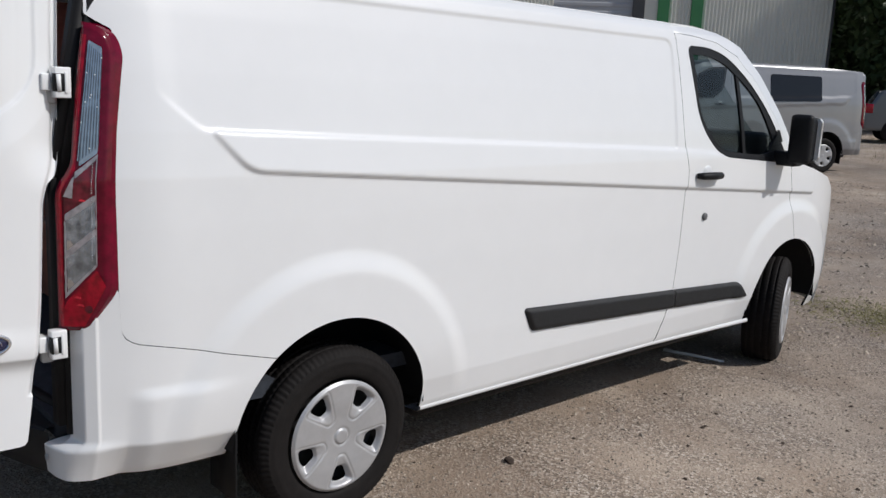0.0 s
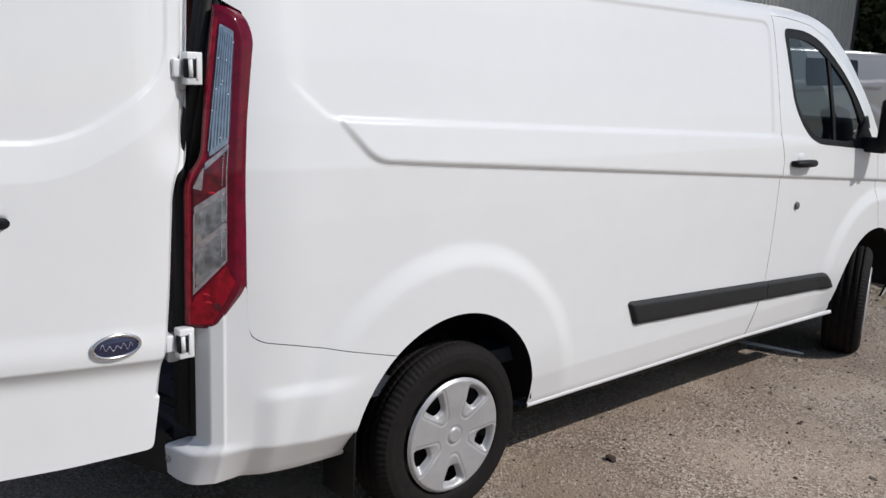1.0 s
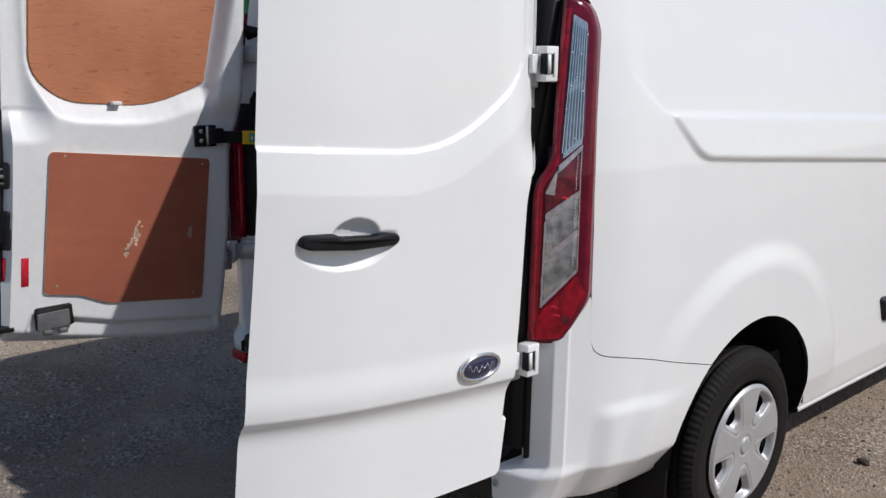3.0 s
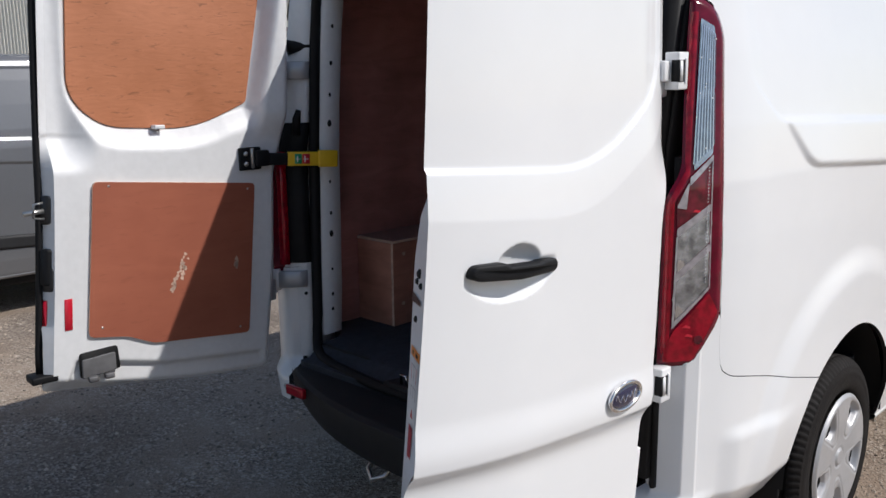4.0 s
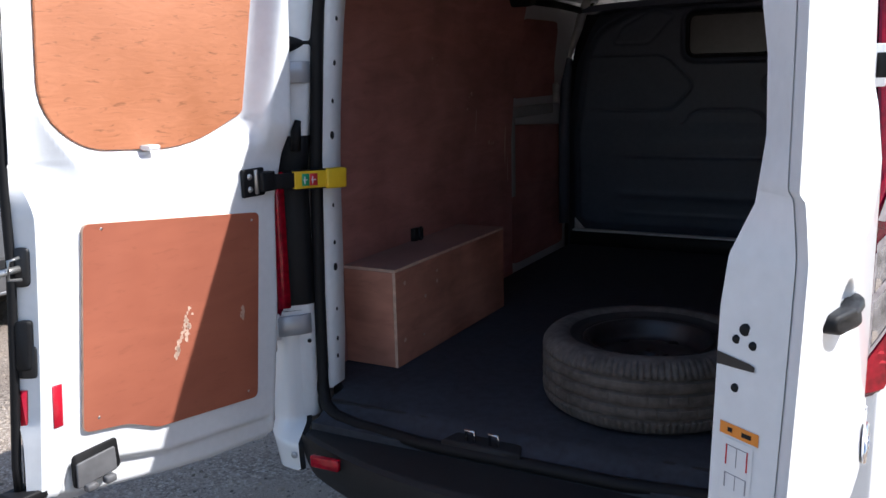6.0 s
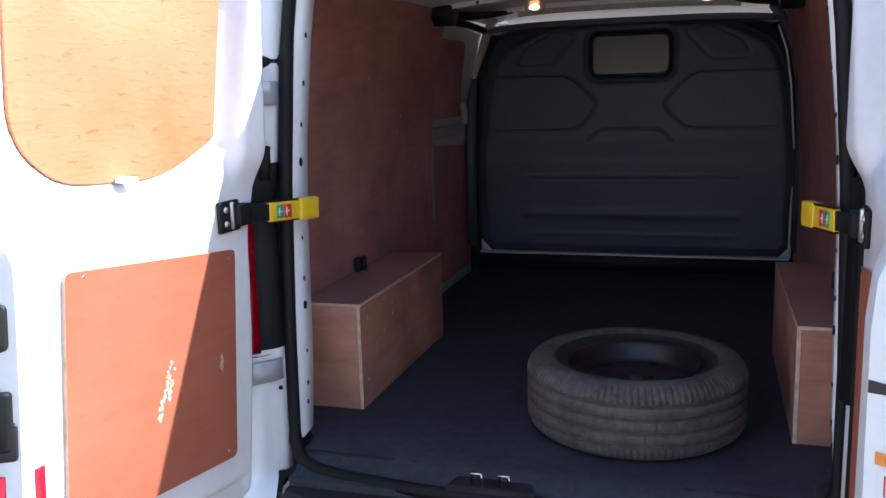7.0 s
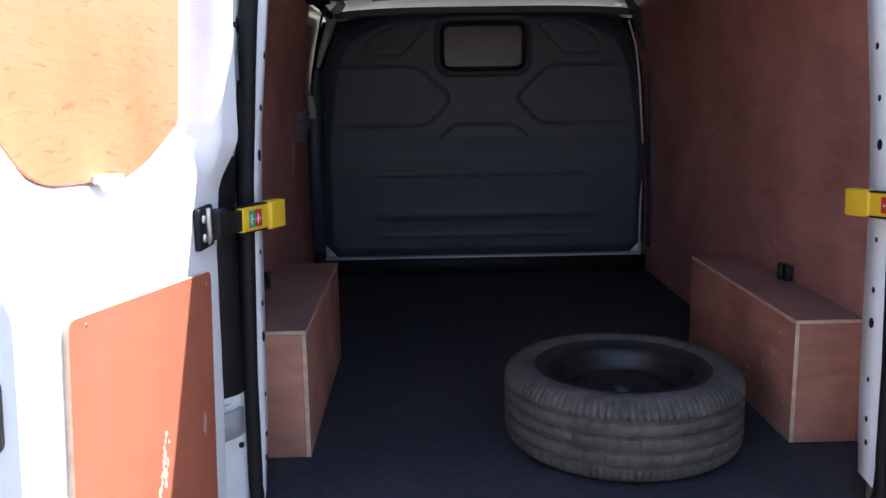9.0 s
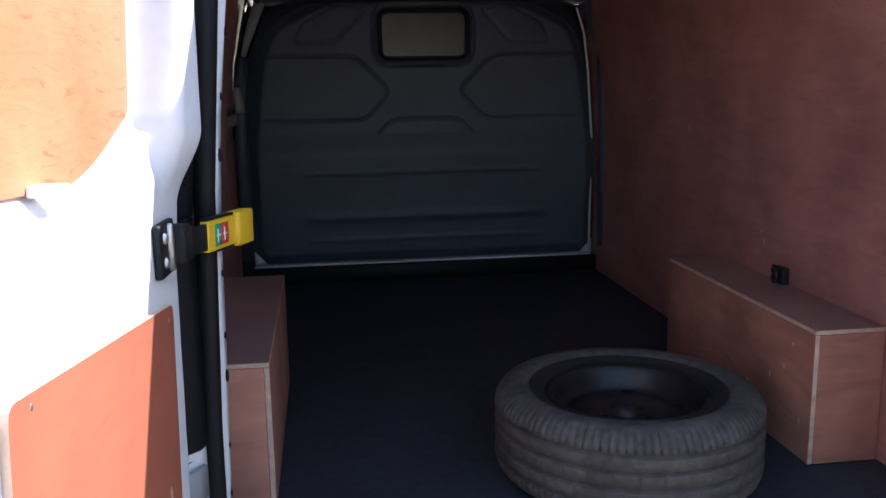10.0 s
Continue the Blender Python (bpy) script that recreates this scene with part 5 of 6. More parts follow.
    rows = [(z, xi + off + 0.005, xo + off) for z, xi, xo in ((1.88, 0.634, 0.630), (1.74, 0.656, 0.652), (1.47, 0.684, 0.688), (1.27, 0.696, 0.700), (1.02, 0.701, 0.703), (0.76, 0.708, 0.707), (0.58, 0.720, 0.715))]
    prev = None
    for z, xi, xo in rows:
        ring = [fl.verts.new((sign * x, y, z)) for x, y in ((xo + 0.03, 0.236), (xo, 0.242), (xi, 0.330), (xi + 0.03, 0.350))]
        if prev:
            for k in range(3):
                fl.faces.new((prev[k], prev[k + 1], ring[k + 1], ring[k]))
        prev = ring
    bmesh.ops.recalc_face_normals(fl, faces=fl.faces[:])
    flange = part("door_flange", fl, WHITE_IN, van, "white pressed flange with rubber plugs")
    for z, r in ((1.75, 0.006), (1.62, 0.007), (1.505, 0.006), (1.40, 0.010), (1.18, 0.005), (1.06, 0.006), (0.98, 0.010), (0.84, 0.005), (0.74, 0.006), (0.68, 0.006)):
        xi = off + float(np.interp(z, [0.58, 0.76, 1.02, 1.27, 1.47, 1.74, 1.88], [0.7175, 0.7075, 0.702, 0.698, 0.686, 0.654, 0.632]))
        bm = bmesh.new()
        bmesh.ops.create_uvsphere(bm, u_segments=10, v_segments=6, radius=r, matrix=Matrix.Translation((sign * xi, 0.280, z)) @ Matrix.Diagonal((0.35, 1, 1.3, 1)))
        part("plug", bm, BLACK, flange)
# black strip closing the hinge gap, standing for its trim and its shade
for z0, z1 in ((0.50, 1.30), (1.30, 1.90)):
    gt = prism([(0.752, 0.165), (0.805, 0.105), (0.812, 0.110), (0.815, 0.20), (0.755, 0.215)], "z", z0, z1)
    for q in gt.verts:
        q.co.y += 0.19 * max(0.0, q.co.z - 1.30)
    part("gap_dark_strip", gt, RUBBER, van, "black strip standing for trim and shade in the hinge gap")
for z0, z1 in ((0.50, 0.83), (1.40, 1.655), (1.70, 1.90)):
    gt = prism([(0.7485, 0.1635), (0.7885, 0.1183), (0.7905, 0.1213), (0.7515, 0.1665)], "z", z0, z1)
    for q in gt.verts:
        q.co.y += 0.19 * max(0.0, q.co.z - 1.30)
    part("hinge_pillar", gt, WHITE_IN, van, "white painted hinge pillar")
# second black filler, put in for the shade deep in the gap
for z0, z1 in ((0.53, 1.30), (1.30, 1.88)):
    flap = prism([(0.745, 0.086), (0.800, 0.086), (0.804, 0.128), (0.775, 0.132)], "z", z0, z1)
    for q in flap.verts:
        q.co.y += 0.17 * max(0.0, q.co.z - 1.30)
    part("gap_shade_filler", flap, RUBBER, van, "black filler standing for shade in the hinge gap")
# rubber seal round the opening
right = [(0.664, 0.226, 1.88), (0.688, 0.226, 1.70), (0.715, 0.224, 1.34), (0.730, 0.222, 0.90), (0.731, 0.218, 0.66), (0.724, 0.208, 0.585), (0.700, 0.19, 0.540), (0.65, 0.17, 0.522), (0.55, 0.145, 0.516), (0.3, 0.115, 0.514)]
path = [(-0.60, 0.215, 1.905), *[(-a, b, c) for a, b, c in right], *[(a + 0.022 * (c > 0.53), b, c) for a, b, c in right[::-1]], (0.60, 0.215, 1.905)]
part("door_seal", tube(path, 0.020, 10), RUBBER, van, "black rubber seal round the rear opening")
# step and bumper across the back
def bumper_y(x):
    return -0.092 + 0.17 * (np.abs(x) / 0.72) ** 2.2
part("rear_header", bevelled(0.02, 2, (-0.80, 0.80, 0.245, 0.36, 1.855, 1.93)), WHITE_IN, van)
sheet("rear_step", van, TRIM, -0.70, 0.70, 0.0, 1.0, 0.03, lambda a, b: (a, bumper_y(a) + b * (0.20 - bumper_y(a)) , 0.492 + 0.012 * smooth01(b, 0.5, 1.0) - 0.01 * (1 - smooth01(b, 0, 0.08))), lambda a, b: np.full(a.shape, 1.0), label="black plastic bumper step")
sheet("rear_bumper", van, TRIM, -0.72, 0.72, 0.0, 1.0, 0.03, lambda a, b: (a, bumper_y(a) + 0.06 * b ** 2, 0.484 - 0.17 * b), lambda a, b: np.full(a.shape, 1.0), flip=False, label="black textured rear bumper")
part("tow_eye", tube([(-0.17, 0.02, 0.33), (-0.17, -0.03, 0.29), (-0.13, -0.05, 0.27), (-0.09, -0.03, 0.29), (-0.09, 0.02, 0.33)], 0.009, 8), ZINC, van)

# ---- load bay ----
sheet("load_floor", van, FLOOR, -0.87, 0.87, 0.105, 2.93, 0.04, lambda a, b: (a, b + 0 * a, 0.56 + 0.0015 * np.sin(a * 60) - 0.045 * (1 - smooth01(b, 0.10 + 0.05 * np.abs(a), 0.19 + 0.05 * np.abs(a)))), lambda a, b: np.minimum(1.0, np.minimum(b - 0.02 - 0.25 * np.maximum(np.abs(a) - 0.45, 0), 0.70 + 2.0 * np.maximum(b - 0.30, 0) - np.abs(a))), rim=(0, 0, -0.06), label="black rubber-lined load floor")
pocket = part("latch_pocket", prism([(-0.235, 0.105), (0.01, 0.105), (-0.015, 0.20), (-0.21, 0.20)], "z", 0.505, 0.546, 0.008, 2), TRIM, van, "black striker pocket in the load sill")
for x in (-0.150, -0.075):
    part("striker", tube([(x - 0.013, 0.125, 0.544), (x - 0.013, 0.122, 0.580), (x + 0.013, 0.122, 0.580), (x + 0.013, 0.125, 0.544)], 0.005, 8), CHROME, pocket)
part("sill_plate", bevelled(0.01, 2, (-0.70, 0.70, 0.20, 0.245, 0.50, 0.557)), TRIM, van)


def wall_x(z):
    return np.interp(z, [0.5, 1.25, 1.60, 1.88, 1.95], [0.862, 0.862, 0.835, 0.775, 0.758])


ones = lambda a, b: np.full(a.shape, 1.0)
off_arch = lambda a, b: -poly_sdf([(0.57, 0.4), (1.42, 0.4), (1.42, 0.88), (0.57, 0.88)])(a, b)
sheet("ply_wall", van, PLY_WALL, 0.33, 2.943, 0.56, 1.943, 0.06, lambda a, b: (wall_x(b), a, b), off_arch, rim=(0.008, 0, 0), flip=True, label="brown varnished plywood side lining")
sheet("ply_wall", van, PLY_WALL, 0.33, 2.03, 0.56, 1.943, 0.06, lambda a, b: (-wall_x(b), a, b), off_arch, rim=(-0.008, 0, 0), label="brown varnished plywood side lining")
# sliding door side
sheet("slide_door_skin", van, WHITE_IN, 2.02, 2.95, 0.50, 1.92, 0.08, lambda a, b: (-wall_x(b) - 0.065, a, b), ones)
sheet("ply_door_board", van, PLY_WALL, 2.14, 2.86, 0.58, 1.31, 0.06, lambda a, b: (-wall_x(b) - 0.045, a, b), poly_sdf(rounded([(2.14, 0.58), (2.86, 0.58), (2.86, 1.27), (2.14, 1.31)], 0.03)), rim=(-0.008, 0, 0), label="plywood panel on the sliding door")
sheet("ply_door_board", van, PLY_WALL, 2.12, 2.70, 1.42, 1.83, 0.06, lambda a, b: (-wall_x(b) - 0.045, a, b), poly_sdf(rounded([(2.12, 1.44), (2.70, 1.44), (2.60, 1.83), (2.12, 1.83)], 0.05)), rim=(-0.008, 0, 0), label="plywood panel on the sliding door")
IRON = mat("grey_bare_metal", (0.42, 0.42, 0.41), 0.5, metal=0.2, vary=0.15, scale=12)
part("slide_door_frame", bevelled(0.01, 2, (-0.90, -0.868, 2.05, 2.10, 0.95, 1.36), (-0.905, -0.868, 2.04, 2.62, 1.345, 1.40)), IRON, van, "pale grey painted door frame")
part("slide_door_frame", tube([(-0.855, 2.62, 1.40), (-0.86, 2.64, 1.46), (-0.87, 2.66, 1.50)], 0.02, 8), IRON, van)
part("slide_door_frame", tube([(-0.765, 2.05, 1.905), (-0.765, 2.40, 1.905), (-0.77, 2.62, 1.90), (-0.76, 2.76, 1.89)], 0.018, 8), BLACK, van)
def ceiling_z(x, y):
    return 1.984 - 0.040 * (np.abs(x) / 0.76) ** 3 - 0.055 * np.clip((1.5 - y) / 1.2, 0, 1)


sheet("roof_lining", van, WHITE_IN, -0.80, 0.80, 0.34, 2.95, 0.05, lambda a, b: (a, b, ceiling_z(a, b)), ones, rim=(0, 0, 0.006), flip=True, label="bare white roof skin")
def bow(y0, y1, half, drop_, lip, name="roof_bow", label="", material=None):
    """A pressed roof bow that follows the roof's curve, with a turned-down lip."""
    bm = bmesh.new()
    prev = None
    for x in np.linspace(-half, half, 25):
        z = float(ceiling_z(x, y0)) - drop_
        ring = [bm.verts.new((x, yy, zz)) for yy, zz in ((y0, z + drop_), (y0, z - lip), (y0 + 0.006, z - lip), (y0 + 0.010, z), (y1 - 0.010, z), (y1 - 0.004, z - 0.4 * lip), (y1, z - 0.4 * lip), (y1, z + drop_))]
        if prev:
            for a, b, c, d in zip(prev, prev[1:], ring[1:], ring):
                bm.faces.new((a, b, c, d))
        prev = ring
    bmesh.ops.recalc_face_normals(bm, faces=bm.faces[:])
    return part(name, bm, material or WHITE_IN, van, label, smooth=False)


near_bow = bow(1.82, 1.90, 0.75, 0.010, 0.010, label="white pressed roof bow with small holes")
for x in (-0.56, -0.33, -0.12, 0.16, 0.38, 0.58):
    part("bow_hole", revolve([(0.0, 0.0), (0.006, 0.0), (0.007, 0.002)], Matrix.Translation((x, 1.8195, float(ceiling_z(x, 1.82)) - 0.012)) @ Matrix.Rotation(radians(-90), 4, "Z"), 10), RUBBER, near_bow)
bar = bow(2.34, 2.44, 0.67, 0.006, 0.014, label="white roof bow with two courtesy lamps")
bow(2.60, 2.70, 0.55, 0.010, 0.016, "roof_header", "grey cab roof header", IRON)
sheet("roof_trim", van, BULK, -0.74, 0.74, 2.72, 2.95, 0.05, lambda a, b: (a, b, ceiling_z(a, b) - 0.088 + 0.03 * np.abs(a) ** 2), ones, rim=(0, 0, 0.03), flip=True, label="black cab roof trim")
for s_ in (-1, 1):
    # moulded end cap of the bow, and the arm that runs forward from it
    cap = prism(rounded([(1.80, 1.952), (1.795, 1.905), (1.83, 1.862), (1.90, 1.872), (1.93, 1.915), (1.93, 1.95)], 0.012), "x", *sorted((s_ * 0.675, s_ * 0.768)), 0.010, 2)
    cap_ob = part("bow_end_cap", cap, BLACK, van, "black moulded end cap")
    part("cap_arm", tube([(s_ * 0.72, 1.92, 1.915), (s_ * 0.68, 2.15, 1.925), (s_ * 0.60, 2.34, 1.945), (s_ * 0.52, 2.36, 1.955)], [0.030, 0.028, 0.022, 0.012], 10, squash=0.7), BLACK, cap_ob)
LAMP = bpy.data.materials.new("lamp_glow")
LAMP.use_nodes = True
LAMP.node_tree.nodes["Principled BSDF"].inputs["Emission Color"].default_value = (1.0, 0.50, 0.20, 1)
LAMP.node_tree.nodes["Principled BSDF"].inputs["Emission Strength"].default_value = 1.6
for x in (-0.408, 0.392):
    z = float(ceiling_z(x, 2.34)) - 0.006
    base = part("lamp_base", bevelled(0.004, 2, (x - 0.050, x + 0.050, 2.328, 2.342, z - 0.020, z + 0.004)), IRON, bar)
    part("courtesy_lamp", revolve([(0.0, 0.012), (0.010, 0.011), (0.017, 0.007), (0.021, 0.0)], Matrix.Translation((x, 2.327, z - 0.006)) @ Matrix.Rotation(radians(-90), 4, "Z") @ Matrix.Diagonal((1, 1.25, 0.6, 1)), 20), LAMP, base, "small glowing courtesy lamp")

# bulkhead with pressed shapes and a window
B_OUT = rounded([(-0.795, 0.648), (-0.85, 0.705), (-0.85, 1.25), (-0.80, 1.62), (-0.735, 1.80), (-0.46, 1.925), (0.46, 1.925), (0.735, 1.80), (0.80, 1.62), (0.85, 1.25), (0.85, 0.705), (0.795, 0.648)], [0, 0, 0.1, 0.1, 0.12, 0.12, 0.12, 0.12, 0.1, 0.1, 0, 0])
b_out = poly_sdf(B_OUT)
b_win = poly_sdf(rounded([(-0.205, 1.638), (0.205, 1.638), (0.205, 1.846), (-0.205, 1.846)], 0.045))
b_hex = [poly_sdf(rounded([(s * 1.1, 1.342), (s * 0.29, 1.342), (s * 0.165, 1.48), (s * 0.33, 1.648), (s * 1.1, 1.648)], [0, 0.05, 0.05, 0.06, 0])) for s in (-1, 1)]
b_up = [poly_sdf(rounded([(s * 0.62, 1.71), (s * 0.42, 1.71), (s * 0.34, 1.80), (s * 0.28, 1.86), (s * 0.40, 1.89), (s * 0.58, 1.80)], 0.03)) for s in (-1, 1)]
b_trap = poly_sdf(rounded([(-0.235, 1.27), (-0.16, 1.345), (0.16, 1.345), (0.235, 1.27)], [0.01, 0.04, 0.04, 0.01]))


def bulk_y(x, z):
    y = 2.90 + 0.0 * x
    for s in b_hex:
        y = y + 0.012 * np.exp(-(s(x, z) / 0.0045) ** 2) * (1 - smooth01(np.abs(x), 0.66, 0.78)) - 0.002 * smooth01(s(x, z), 0, 0.012)
    y = y + 0.012 * np.exp(-(b_trap(x, z) / 0.0045) ** 2) * (z > 1.275)
    y = y - 0.014 * np.exp(-(np.abs(b_win(x, z)) / 0.012) ** 2) + 0.018 * np.exp(-((b_win(x, z) + 0.032) / 0.010) ** 2)
    for s in b_up:
        y = y + 0.005 * np.exp(-(s(x, z) / 0.008) ** 2)
    y = y - 0.030 * (1 - smooth01(z, 1.16, 1.30)) + 0.075 * np.clip(1.26 - z, 0, 0.6)
    for zz, d, w in ((1.09, -0.007, 0.008), (0.872, -0.012, 0.022), (0.76, -0.004, 0.012)):
        y = y + d * np.exp(-((z - zz) / w) ** 2) * (1 - smooth01(np.abs(x), 0.50, 0.62))
    return y + 0.03 * (1 - smooth01(b_out(x, z), 0, 0.05))


sheet("bulkhead", van, BULK, -0.87, 0.87, 0.64, 1.94, 0.0065, lambda a, b: (a, bulk_y(a, b), b), lambda a, b: np.minimum(b_out(a, b), -b_win(a, b)), rim=(0, 0.03, 0), label="black moulded bulkhead with a small window")
bw = sheet("bulkhead_window", van, GLASS_B, -0.24, 0.24, 1.62, 1.87, 0.03, lambda a, b: (a, 2.912, b), lambda a, b: b_win(a, b) + 0.004, label="grey bulkhead window")
part("window_gasket", tube([(a, 2.896, b) for a, b in rounded([(-0.211, 1.631), (0.211, 1.631), (0.211, 1.852), (-0.211, 1.852)], 0.05, 6)], 0.011, 8, closed=True), RUBBER, bw, "black rubber window gasket")
part("bulkhead_frame", prism([(-0.90, 0.50), (0.90, 0.50), (0.90, 1.25), (0.85, 1.6), (0.765, 1.80), (0.70, 1.90), (-0.70, 1.90), (-0.765, 1.80), (-0.85, 1.6), (-0.90, 1.25)], "y", 2.945, 2.960), BULK, van)
part("bulkhead_foot", bevelled(0.004, 1, (-0.86, 0.86, 2.86, 2.93, 0.56, 0.640)), BLACK, van)
part("bulkhead_edge", bevelled(0.001, 1, (-0.85, 0.838, 2.88, 2.934, 0.6405, 0.649)), WHITE_IN, van)
part("bulkhead_edge", tube([(0.838, 2.920, 0.65), (0.842, 2.920, 1.25), (0.816, 2.910, 1.56), (0.785, 2.885, 1.74), (0.740, 2.86, 1.86)], 0.006, 6), WHITE_IN, van)


for s in (-1, 1):
    part("bulkhead_gusset", prism([(s * 0.850, 0.645), (s * 0.785, 0.645), (s * 0.850, 0.715)], "y", 2.918, 2.926), WHITE_IN, van, "white steel corner gusset")
    pl = part("cab_pillar", tube([(s * 0.700, 2.70, 1.945), (s * 0.752, 2.765, 1.890), (s * 0.790, 2.80, 1.800), (s * 0.822, 2.805, 1.715), (s * 0.842, 2.805, 1.645)], [0.020, 0.026, 0.024, 0.018, 0.010], 10), IRON, van, "pale grey painted cab pillar")
    if s > 0:
        pl.data.materials[0] = BULK
    part("pillar_arm", tube([(s * 0.752, 2.765, 1.890), (s * 0.700, 2.78, 1.880), (s * 0.655, 2.785, 1.890)], [0.018, 0.015, 0.009], 8), IRON, pl)
    part("pillar_cover", tube([(s * 0.842, 2.80, 1.640), (s * 0.862, 2.80, 1.50), (s * 0.872, 2.80, 1.25), (s * 0.872, 2.80, 0.70)], [0.018, 0.030, 0.032, 0.030], 10), BULK, pl, "dark plastic pillar cover")


# plywood boxes over the wheel arches
def arch_box(sign, x_in, y0, y1, z1):
    t = 0.012
    x_out = 0.858

    def board(name, material, pale, b, label=""):
        bm = bevelled(0.0012, 1, b)
        for f in bm.faces:
            if pale(f.normal):
                f.material_index = 1
        return part(name, bm, [material, PLY_EDGE], None, label, smooth=False)
    xs_ = sorted((sign * x_in, sign * x_out))
    lid = board("wheel_arch_box", PLY_LID, lambda n: abs(n.z) < 0.5, (xs_[0], xs_[1], y0, y1, z1 - t, z1), "plywood box over the wheel arch")
    lid.parent = van
    sx_ = sorted((sign * x_in, sign * (x_in + t)))
    sb = board("side_board", PLY_BOX, lambda n: abs(n.y) > 0.5, (sx_[0], sx_[1], y0, y1, 0.562, z1 - t - 0.0005))
    sb.parent = lid
    eb_x = sorted((sign * (x_in + t + 0.0005), sign * x_out))
    for ya, yb in ((y0 + 0.0005, y0 + t), (y1 - t, y1 - 0.0005)):
        eb = board("end_board", PLY_BOX, lambda n: False, (eb_x[0], eb_x[1], ya, yb, 0.562, z1 - t - 0.0005))
        eb.parent = lid
    rnd = random.Random(int(7 + sign))
    for k in range(6):
        bm = bmesh.new()
        yy, zz = y0 + 0.02 + rnd.random() * 0.35, rnd.uniform(0.60, 0.86)
        n = 6
        vs = [bm.verts.new((sign * (x_in - 0.0006), yy + rnd.uniform(0.004, 0.014) * math.cos(q * math.tau / n), zz + rnd.uniform(0.003, 0.012) * math.sin(q * math.tau / n))) for q in range(n)]
        bm.faces.new(vs)
        s_ = part("scuff", bm, SCUFF, lid, smooth=False)
    # lashing ring on the lid
    ry = 1.04
    foot = part("lashing_foot", bevelled(0.003, 2, (*sorted((sign * 0.835, sign * 0.856)), ry - 0.026, ry + 0.026, z1 - 0.002, z1 + 0.050)), STEEL, lid, "black steel lashing point")
    ring = [(sign * (0.830 - 0.012 * math.sin(q / 2)), ry + 0.022 * math.cos(q), z1 + 0.030 + 0.024 * math.sin(q)) for q in np.linspace(0, math.tau, 18, endpoint=False)]
    part("lashing_eye", tube(ring, 0.0055, 8, closed=True), STEEL, foot)


arch_box(-1, 0.642, 0.540, 1.440, 0.918)
arch_box(1, 0.672, 0.556, 1.470, 0.912)

# spare wheel lying on the floor
spare = thing("spare_wheel", (0.222, 0.632, 0.5615), "dusty worn spare tyre on a black steel rim lying flat", "wheel")
MS = Matrix.Translation((0.222, 0.632, 0.5615 + 0.111)) @ Matrix.Rotation(radians(-90), 4, "Y")
R = 0.329
prof = [(0.200, -0.085), (0.222, -0.100), (0.262, -0.110), (0.300, -0.107), (0.314, -0.097), (0.322, -0.088)]
for c in (-0.058, -0.020, 0.020, 0.058):
    prof += [(R - 0.002, c - 0.017), (R, c - 0.008), (R, c - 0.006), (R - 0.013, c - 0.004), (R - 0.013, c + 0.003), (R, c + 0.005)]
prof += [(R - 0.002, 0.078), (0.321, 0.089), (0.313, 0.098), (0.298, 0.107), (0.285, 0.1105), (0.272, 0.1115), (0.262, 0.111), (0.254, 0.109), (0.248, 0.106), (0.243, 0.102)]
n_p = len(prof)
sh = {4, 5, 6, 7, 8, n_p - 10, n_p - 9, n_p - 8, n_p - 11}
mid = {12, 13, 14, 18, 19, 20}
part("tyre", revolve(prof, MS, 540, lambda i, k: -0.010 if (k in sh and i % 5 == 0) else (-0.006 if (k in mid and (i + 7 * (k > 15)) % 15 == 0) else 0.0)), TYRE_D, spare, "dusty worn tyre")
# inner ring, darker than the rest of the tyre
part("bead_wall", revolve([(0.2435, 0.1015), (0.232, 0.092), (0.220, 0.087), (0.208, 0.088), (0.202, 0.080)], MS, 72), BEAD, spare, "near-black inner sidewall")
part("rim", revolve([(0.203, -0.088), (0.203, 0.088), (0.197, 0.092), (0.190, 0.086), (0.181, 0.07), (0.178, 0.045), (0.168, 0.030), (0.152, 0.026), (0.120, 0.040), (0.088, 0.036), (0.072, 0.024), (0.036, 0.024), (0.033, 0.0)], MS, 64), STEEL, spare, "black steel rim")
for k in range(5):
    a = k * math.tau / 5 + 0.3
    part("rim_window", revolve([(0.0, 0.0), (0.016, 0.0), (0.018, -0.004)], MS @ Matrix.Translation((0.0405, 0.128 * math.cos(a + 0.6), 0.128 * math.sin(a + 0.6))), 12), RUBBER, spare)
    part("bolt_hole", revolve([(0.0, 0.0), (0.008, 0.0), (0.010, -0.003)], MS @ Matrix.Translation((0.0265, 0.056 * math.cos(a), 0.056 * math.sin(a))), 12), RUBBER, spare)

rnd = random.Random(21)
for sx_, y, z, n in ((1, 2.10, 1.42, 3), (1, 1.75, 1.30, 2), (1, 1.20, 1.05, 2), (-1, 1.55, 1.45, 4), (-1, 1.80, 1.25, 3), (-1, 1.2, 1.62, 2), (1, 2.4, 1.12, 2)):
    for k in range(n):
        bm = bmesh.new()
        yy, zz, r = y + rnd.gauss(0, 0.02), z + rnd.gauss(0, 0.02), rnd.uniform(0.003, 0.009)
        xx = float(wall_x(np.array([zz]))[0]) - 0.0012
        ring = [(yy + r * rnd.uniform(0.5, 1.3) * math.cos(q), zz + r * rnd.uniform(0.5, 1.5) * math.sin(q)) for q in np.linspace(0, math.tau, 7, endpoint=False)]
        bm.faces.new([bm.verts.new((sx_ * (float(wall_x(np.array([c]))[0]) - 0.0012), b, c)) for b, c in ring])
        part("scuff", bm, SCUFF, van, "pale scuff on the lining", smooth=False)


